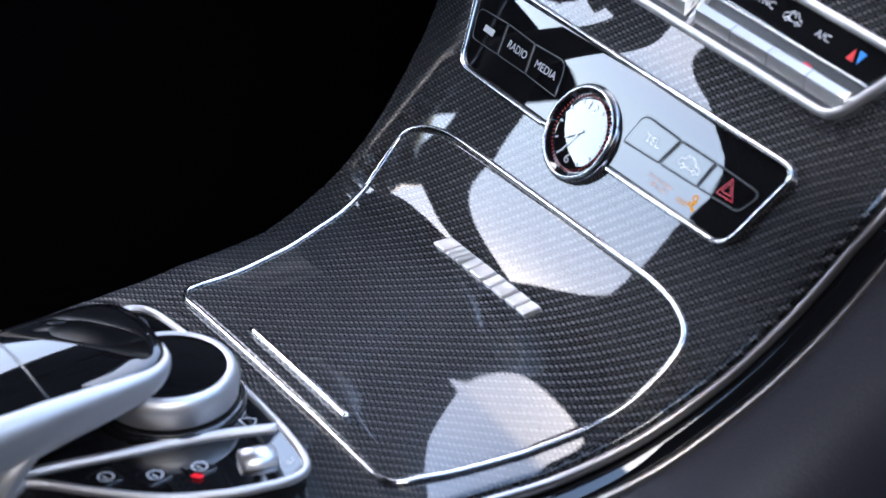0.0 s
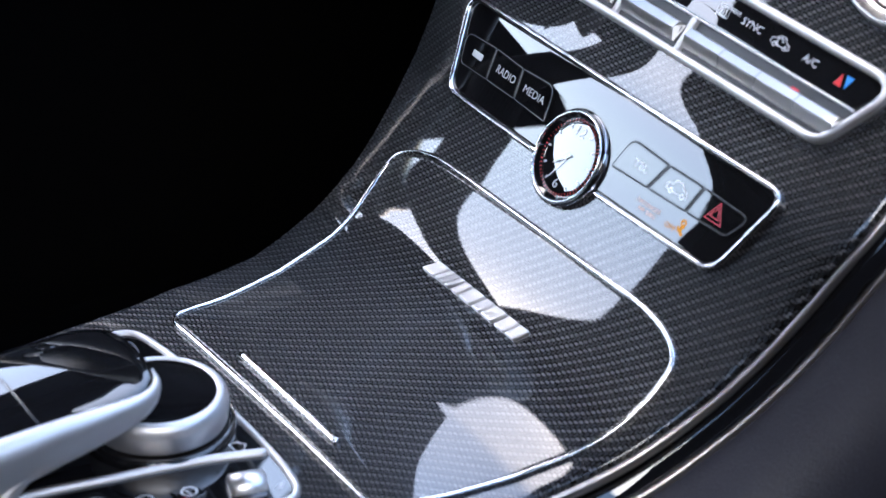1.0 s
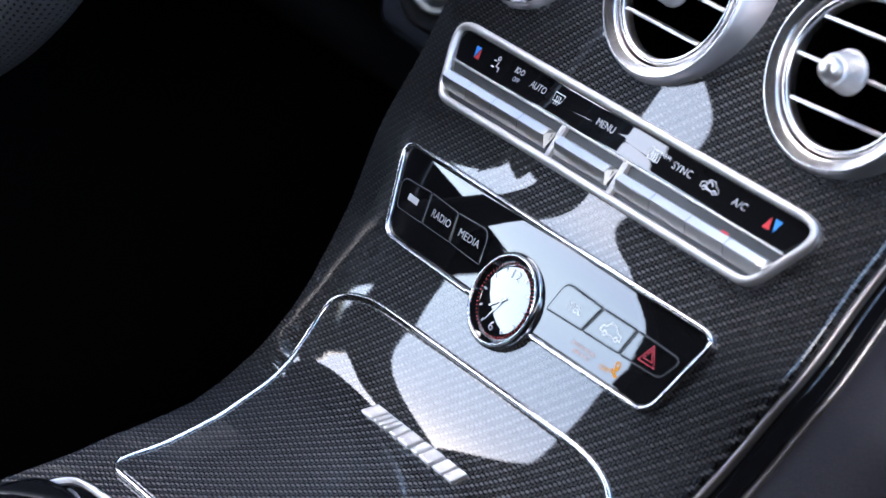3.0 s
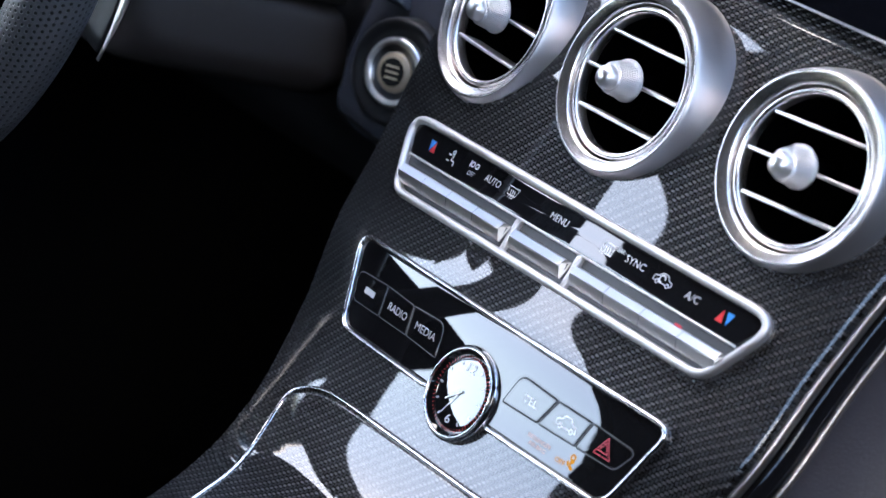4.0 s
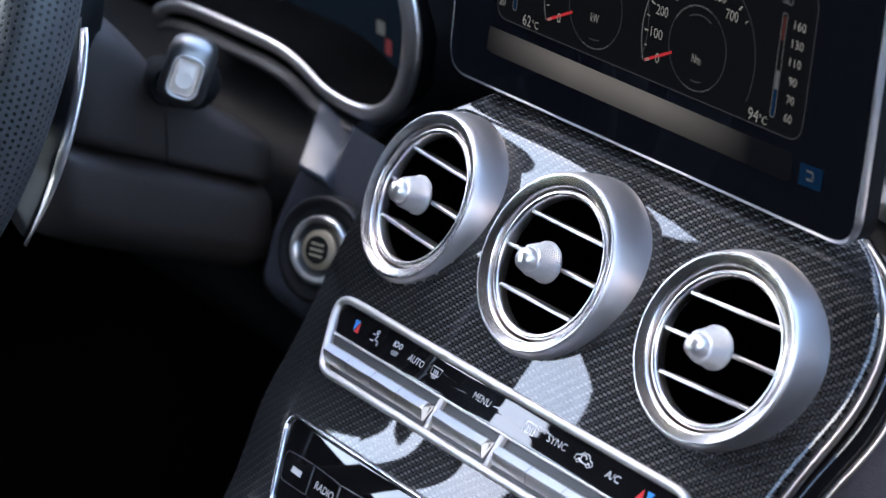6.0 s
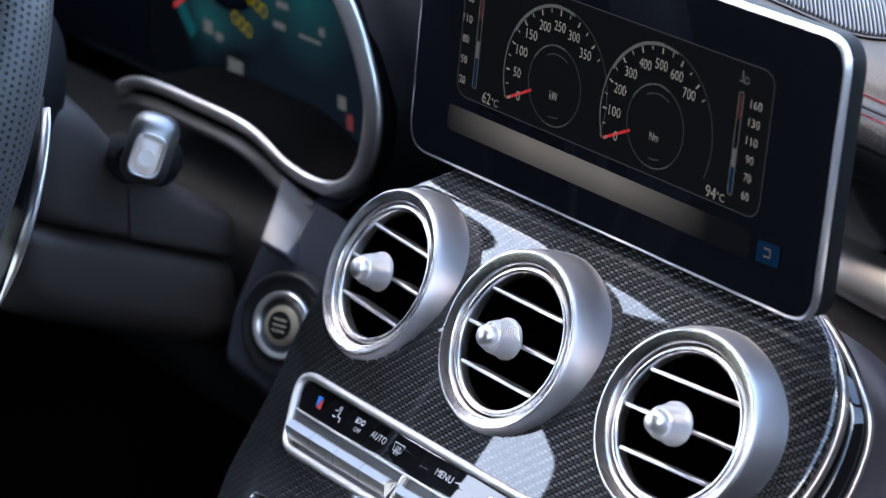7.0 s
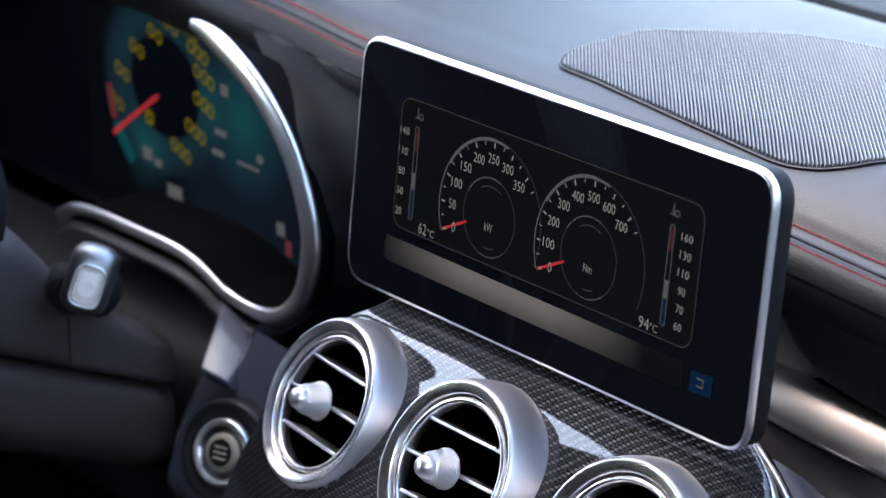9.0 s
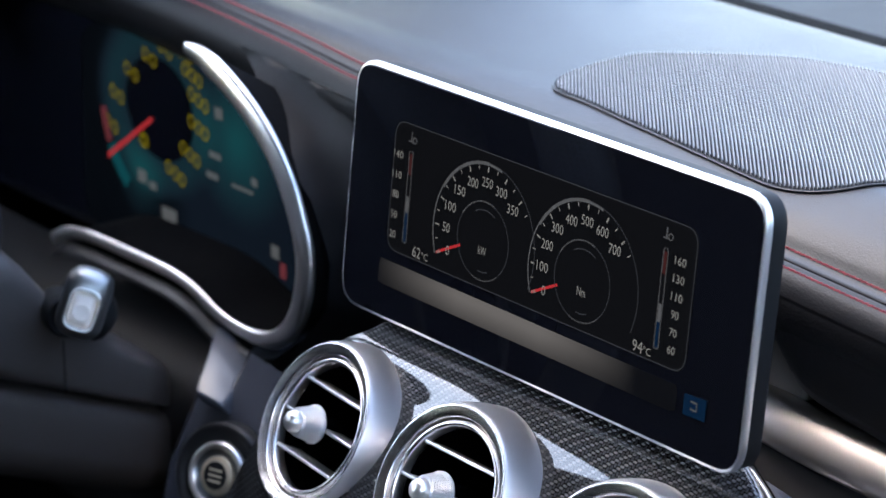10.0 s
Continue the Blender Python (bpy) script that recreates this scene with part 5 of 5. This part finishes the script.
def driver_side(dash):
    st = thing("column_stalk", "column stalk with silver end cap and pale push button", "stalk")
    m = pose(-.268, -.071, .632, -12, 19, 52)
    piece("cap", box((-.0125, -.011, -.0185), (.0125, .011, .0185), MID_SATIN, .0085, m=m), st, "satin silver cap")
    piece("bezel", box((-.0082, -.0122, -.0128), (.0082, -.009, .0090), RING, .0052, m=m), st, "bright rim round the push button")
    piece("push_button", box((-.0066, -.0135, -.0112), (.0066, -.009, .0074), PALE_BUTTON, .0042, m=m), st, "pale translucent push button")
    face = m @ Vector((0, -.0136, -.0032))
    piece("button_dimple", lathe([(.0050, 0), (.0046, .0003), (.0040, .0003), (.0034, .0001), (.0001, .0001)], face, m.to_3x3() @ Vector((0, -1, 0)), PALE_BUTTON, 28), st, "round dimple on the button")
    piece("arm", sweep([Vector(p) for p in ((-.272, -.064, .622), (-.30, -.045, .612), (-.36, -.02, .60))], [Vector((0, 0, 1))] * 3, oval(.022, .026, 16), False, BLACK), st, "black arm")
    sh = thing("column_shroud", "dark plastic steering column cover", "column cover")
    def shell_ring(y, top, foot, w, pow_top, pow_foot, lean=0.0):
        """Cross-section between two heights, flat sided; lean draws the foot in."""
        ring, mid = [], (top + foot) / 2
        for k in range(56):
            t = 2 * math.pi * k / 56
            a, b = math.cos(t), math.sin(t)
            power = pow_top if b > 0 else pow_foot
            wide = w - lean * max(0.0, -b)
            ring.append(Vector((-.388 + wide * math.copysign(abs(a) ** power, a), y, mid + (top - foot) / 2 * math.copysign(abs(b) ** power, b))))
        return ring

    def tube(name, rings, mat, label):
        n = 56
        verts = [v for ring in rings for v in ring]
        faces = [(n * i + k, n * i + (k + 1) % n, n * (i + 1) + (k + 1) % n, n * (i + 1) + k) for i in range(len(rings) - 1) for k in range(n)]
        faces += [tuple(range(n))[::-1], tuple(n * (len(rings) - 1) + k for k in range(n))]
        return piece(name, mesh_of(name, verts, faces, mat), sh, label)

    def seam(y):
        return .563 - .41 * (y + .06)

    upper = [(-.112, .80, .066), (-.109, .90, .074), (-.104, .955, .078), (-.097, .985, .080), (-.088, 1.0, .079), (-.075, 1.0, .070), (-.06, 1.0, .056), (-.045, 1.0, .046), (-.03, 1.0, .040), (-.01, 1.0, .034), (.005, .98, .030)]
    tube("upper_shell", [shell_ring(y, seam(y) + h, seam(y) + .0006, .078 * q, .42, .22) for y, q, h in upper], SHROUD, "dark brown-grey upper shell")
    tube("lower_shell", [shell_ring(y, seam(y) - .0006, seam(y) - .066 * q, .077 * q, .22, .75, .02) for y, q, h in [(-.122, .80, 0), (-.118, .92, 0), (-.110, .98, 0)] + upper[4:]], SHROUD, "dark brown-grey lower shell")
    piece("joint", box((-.3104, -.0612, .566), (-.3096, -.0604, .596), BLACK), sh, "upright joint line")
    piece("boot", lathe([(.0115, -.024), (.0113, .000), (.0104, .003), (.0096, .003), (.0088, .001), (.0001, .001)], Vector((-.296, -.066, .615)), Vector((.92, -.30, .12)).normalized(), BLACK, 40), st, "black rubber boot")
    U, V = np.linspace(0, 1, 41), np.linspace(0, 1, 61)
    verts, faces = [], []
    for v in V:
        z = .468 + .120 * v
        for q in U:
            x = -.140 - .153 * q - .010 * max(0.0, 1 - abs(z - .52) / .06)
            bend = max(0.0, (q - .90) / .10)
            turn = min(1.0, max(0.0, (q - .74) / .06))
            rise = max(0.0, z - .558 - .004 * q) * (.10 + 2.8 * turn * turn * (3 - 2 * turn))
            low = max(0.0, (.28 - v) / .28)
            y = -.018 + (z - .535) * .42 + .030 * bend * bend * (1 - min(1.0, rise / .02)) + .015 * q + rise + .05 * low * low
            verts.append(Vector((x, y, z)))
    m = len(U)
    faces = [(i * m + j, (i + 1) * m + j, (i + 1) * m + j + 1, i * m + j + 1) for i in range(len(V) - 1) for j in range(m - 1)]
    piece("start_panel", mesh_of("start_panel", verts, faces, PANEL_GREY), dash, "smooth dark grey panel round the start button")
    # sloping ledge from the panel up to the arch
    bm = bmesh.new()
    crown = [bm.verts.new(q) for q in ((-.300, .030, .5880), (-.262, .032, .5760), (-.246, -.004, .5640), (-.264, -.010, .5685))]
    under = [bm.verts.new(v.co + Vector((.002, .004, -.007))) for v in crown]
    bm.faces.new(crown)
    bm.faces.new(under[::-1])
    for k in range(4):
        bm.faces.new((crown[k], under[k], under[(k + 1) % 4], crown[(k + 1) % 4]))
    bmesh.ops.recalc_face_normals(bm, faces=bm.faces)
    bmesh.ops.bevel(bm, geom=bm.edges[:], offset=.0022, segments=3, affect="EDGES", profile=.5)
    part("panel_ledge", bm, PANEL_GREY, dash, "smooth grey ledge under the arch")
    sb = thing("start_button", "round start button with chrome ring and pale centre", "button")
    o, ax = Vector((-.2255, -.0205, .5355)), Vector((.30, -.90, .34)).normalized()
    piece("bezel", lathe([(.0285, -.010), (.0283, .000), (.0268, .0018), (.0250, .0020), (.0232, .0006), (.0206, -.0002), (.0192, .0010), (.0186, .0010), (.0180, -.003)], o, ax, GREY, 64), sb, "black stepped bezel")
    piece("chrome_ring", lathe([(.0182, -.002), (.0181, .0022), (.0174, .0036), (.0158, .0038), (.0142, .0026)], o, ax, RING, 64, caps=False), sb, "chrome ring")
    piece("inner_slope", lathe([(.0143, .0025), (.0128, .0014), (.0100, .0006)], o, ax, DARK_SATIN, 64, caps=False), sb, "dark sloped inner ring")
    piece("cap", lathe([(.0106, -.001), (.0104, .0024), (.0096, .0031), (.0001, .0032)], o, ax, GOLD_CAP, 48), sb, "pale gold cap")
    a = ax.cross(Vector((0, 0, 1))).normalized()
    b = a.cross(ax)

    def on_cap(x, y, h=0.0):
        return o + a * x + b * y + ax * (.0036 + h)

    ring = arc_points(0, 0, .0074, 0, 360, 30)[:-1]
    flat_poly("disc", ring, on_cap, 0, BLACK, sb, "dark centre disc")
    for z in (-.0030, 0, .0030):
        stroke("text_bar", [(-.0042, z), (.0042, z)], .0010, on_cap, .0003, GOLD_CAP, sb)
    line = catmull([(.07, .565), (.03, .545), (.02, .50), (.05, .42), (.10, .36)], 6)
    X = np.linspace(-.76, -.27, 24)
    m = len(line)
    verts = [Vector((x, y, z)) for x in X for y, z in line]
    faces = [(i * m + j, i * m + j + 1, (i + 1) * m + j + 1, (i + 1) * m + j) for i in range(len(X) - 1) for j in range(m - 1)]
    piece("knee_panel", mesh_of("knee_panel", verts, faces, BLACK), dash, "dark grey lower panel under the steering column")


dash = dashboard()
wheel()
cluster()
driver_side(dash)


# ---- cabin shell and ground ----
def slanted(name, a, b, w, d, material, label, category):
    """A pillar from a to b."""
    a, b = Vector(a), Vector(b)
    me = sweep([a, (a + b) / 2, b], [Vector((0, 1, .3))] * 3, [(-w / 2, -d / 2), (w / 2, -d / 2), (w / 2, d / 2), (-w / 2, d / 2)], False, material)
    return tagged(new(name, me), label, category, kind="structure")


def shell():
    def wall(name, lo, hi, mat, label, category):
        return tagged(new(name, box(lo, hi, mat)), label, category, kind="structure")

    wall("ground", (-60, -60, -.45), (60, 60, -.40), ASPHALT, "grey asphalt ground around the car", "ground")
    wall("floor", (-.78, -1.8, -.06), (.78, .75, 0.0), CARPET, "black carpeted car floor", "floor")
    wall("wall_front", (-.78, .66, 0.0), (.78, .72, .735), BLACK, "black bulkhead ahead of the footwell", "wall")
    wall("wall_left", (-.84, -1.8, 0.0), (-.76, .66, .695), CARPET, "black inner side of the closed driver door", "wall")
    wall("wall_rear", (-.84, -1.90, 0.0), (.84, -1.82, 1.20), CARPET, "dark rear of the cabin", "wall")
    wall("wall_right", (.76, -1.8, 0.0), (.84, -1.20, 1.18), BLACK, "dark rear side wall of the cabin", "wall")
    # unseen door; its top is set high to keep sky off the trim's edge
    wall("door_right", (.76, -1.2, 0.0), (.82, .66, .89), CARPET, "dark closed passenger door with its window down", "door")
    edge = [tuple(q) for q in catmull([(-.66, .02), (-.60, -.03), (-.53, -.09), (-.45, -.13), (-.36, -.15), (-.18, -.15), (0, -.14), (.18, -.135), (.36, -.112), (.45, -.078), (.55, -.035), (.66, .02)], 3)] + [(.66, -1.82), (-.66, -1.82)]
    m = len(edge)
    verts = [Vector((x, y, z)) for z in (1.20, 1.25) for x, y in edge]
    faces = [tuple(range(m)), tuple(range(2 * m - 1, m - 1, -1))] + [(i, m + i, m + (i + 1) % m, (i + 1) % m) for i in range(m)]
    tagged(new("ceiling", mesh_of("ceiling", verts, faces, BLACK, smooth=False)), "dark headliner with a bowed front edge", "ceiling", kind="structure")
    wall("roof_rail_left", (-.78, -1.82, 1.196), (-.655, .03, 1.24), BLACK, "dark roof rail over the driver window", "rail")
    wall("roof_rail_right", (.655, -1.82, 1.17), (.74, .03, 1.23), BLACK, "dark roof rail over the passenger window", "rail")
    slanted("pillar_front_left", (-.695, .015, 1.225), (-.76, .72, .74), .15, .09, BLACK, "black windscreen pillar", "pillar")
    slanted("pillar_front_right", (.70, .03, 1.20), (.76, .68, .74), .06, .07, BLACK, "black windscreen pillar", "pillar")
    side = [(-.80, 1.235), (-.95, 1.220), (-1.08, 1.165), (-1.19, 1.10), (-1.30, 1.03), (-1.37, .96), (-1.39, .88), (-1.37, .655), (-1.82, .655), (-1.82, 1.235)]
    m = len(side)
    verts = [Vector((x, y, z)) for x in (-.80, -.75) for y, z in side]
    faces = [tuple(range(m)), tuple(range(2 * m - 1, m - 1, -1))] + [(i, m + i, m + (i + 1) % m, (i + 1) % m) for i in range(m)]
    tagged(new("pillar_rear_left", mesh_of("pillar_rear_left", verts, faces, BLACK, smooth=False)), "black rear pillar with a curved window edge", "pillar", kind="structure")
    # unseen corner panel, widened to block sky from the lid's reflection
    sail = [(-.27, .66), (-.22, .74), (-.10, .90), (-.01, 1.03), (.10, 1.06), (.10, .66)]
    m = len(sail)
    verts = [Vector((x, y, z)) for x in (-.78, -.75) for y, z in sail]
    faces = [tuple(range(m)), tuple(range(2 * m - 1, m - 1, -1))] + [(i, m + i, m + (i + 1) % m, (i + 1) % m) for i in range(m)]
    tagged(new("window_corner_left", mesh_of("window_corner_left", verts, faces, BLACK, smooth=False)), "unseen black corner panel blocking part of the driver window", "panel", kind="structure")
    # unseen frame, its lower edge dropped to darken the trim beside the vents
    arch = [(-.37, 1.19), (-.30, 1.135), (-.22, 1.078), (-.14, 1.042), (-.06, 1.022), (-.01, 1.015), (.10, 1.062), (.10, 1.24), (-.37, 1.24)]
    m = len(arch)
    verts = [Vector((x, y, z)) for x in (-.78, -.752) for y, z in arch]
    faces = [tuple(range(m)), tuple(range(2 * m - 1, m - 1, -1))] + [(i, m + i, m + (i + 1) % m, (i + 1) % m) for i in range(m)]
    tagged(new("window_frame_left", mesh_of("window_frame_left", verts, faces, BLACK, smooth=False)), "unseen black upper frame, lowered to block the driver window", "window frame", kind="structure")
    # unseen mirror, added and enlarged to darken the window's reflection in the trim
    mirror = thing("side_mirror", "unseen oversized outside mirror blocking light at the driver window", "mirror")
    bm = bmesh.new()
    bmesh.ops.create_uvsphere(bm, u_segments=32, v_segments=18, radius=1.0)
    for v in bm.verts:
        x, y, z = (math.copysign(abs(c) ** .7, c) for c in v.co)
        v.co = Vector((-.905 + .13 * x, -.395 + .135 * y * (1 - .25 * x), .795 + .097 * z))
    part("housing", bm, PAINT, mirror, "gloss black mirror housing")
    piece("arm", sweep([Vector(q) for q in ((-.775, -.22, .70), (-.82, -.27, .72), (-.86, -.32, .75))], [Vector((0, 0, 1))] * 3, oval(.05, .03, 12), False, BLACK), mirror, "black mirror arm")
    wall("windscreen_base", (-.76, .300, .66), (.76, .36, .728), CARPET, "black plastic cowl under the windscreen", "cowl")
    wall("cowl", (-.76, .363, .66), (.76, .66, .726), BLACK, "dark cowl panel ahead of the dashboard", "cowl")
    bon = thing("bonnet", "black lacquered bonnet ahead of the windscreen", "bonnet", "structure")
    prof = catmull([(.72, .735), (.80, .745), (1.0, .735), (1.4, .69), (1.75, .60), (1.85, .45), (1.86, -.2)], 6)
    X = np.linspace(-.8, .8, 17)
    m = len(prof)
    verts = [Vector((x, y - .12 * x * x, z - .06 * x * x)) for x in X for y, z in prof]
    faces = [(i * m + j, (i + 1) * m + j, (i + 1) * m + j + 1, i * m + j + 1) for i in range(len(X) - 1) for j in range(m - 1)]
    piece("bonnet_sheet", mesh_of("bonnet_sheet", verts, faces, PAINT), bon, "black lacquer sheet")


shell()
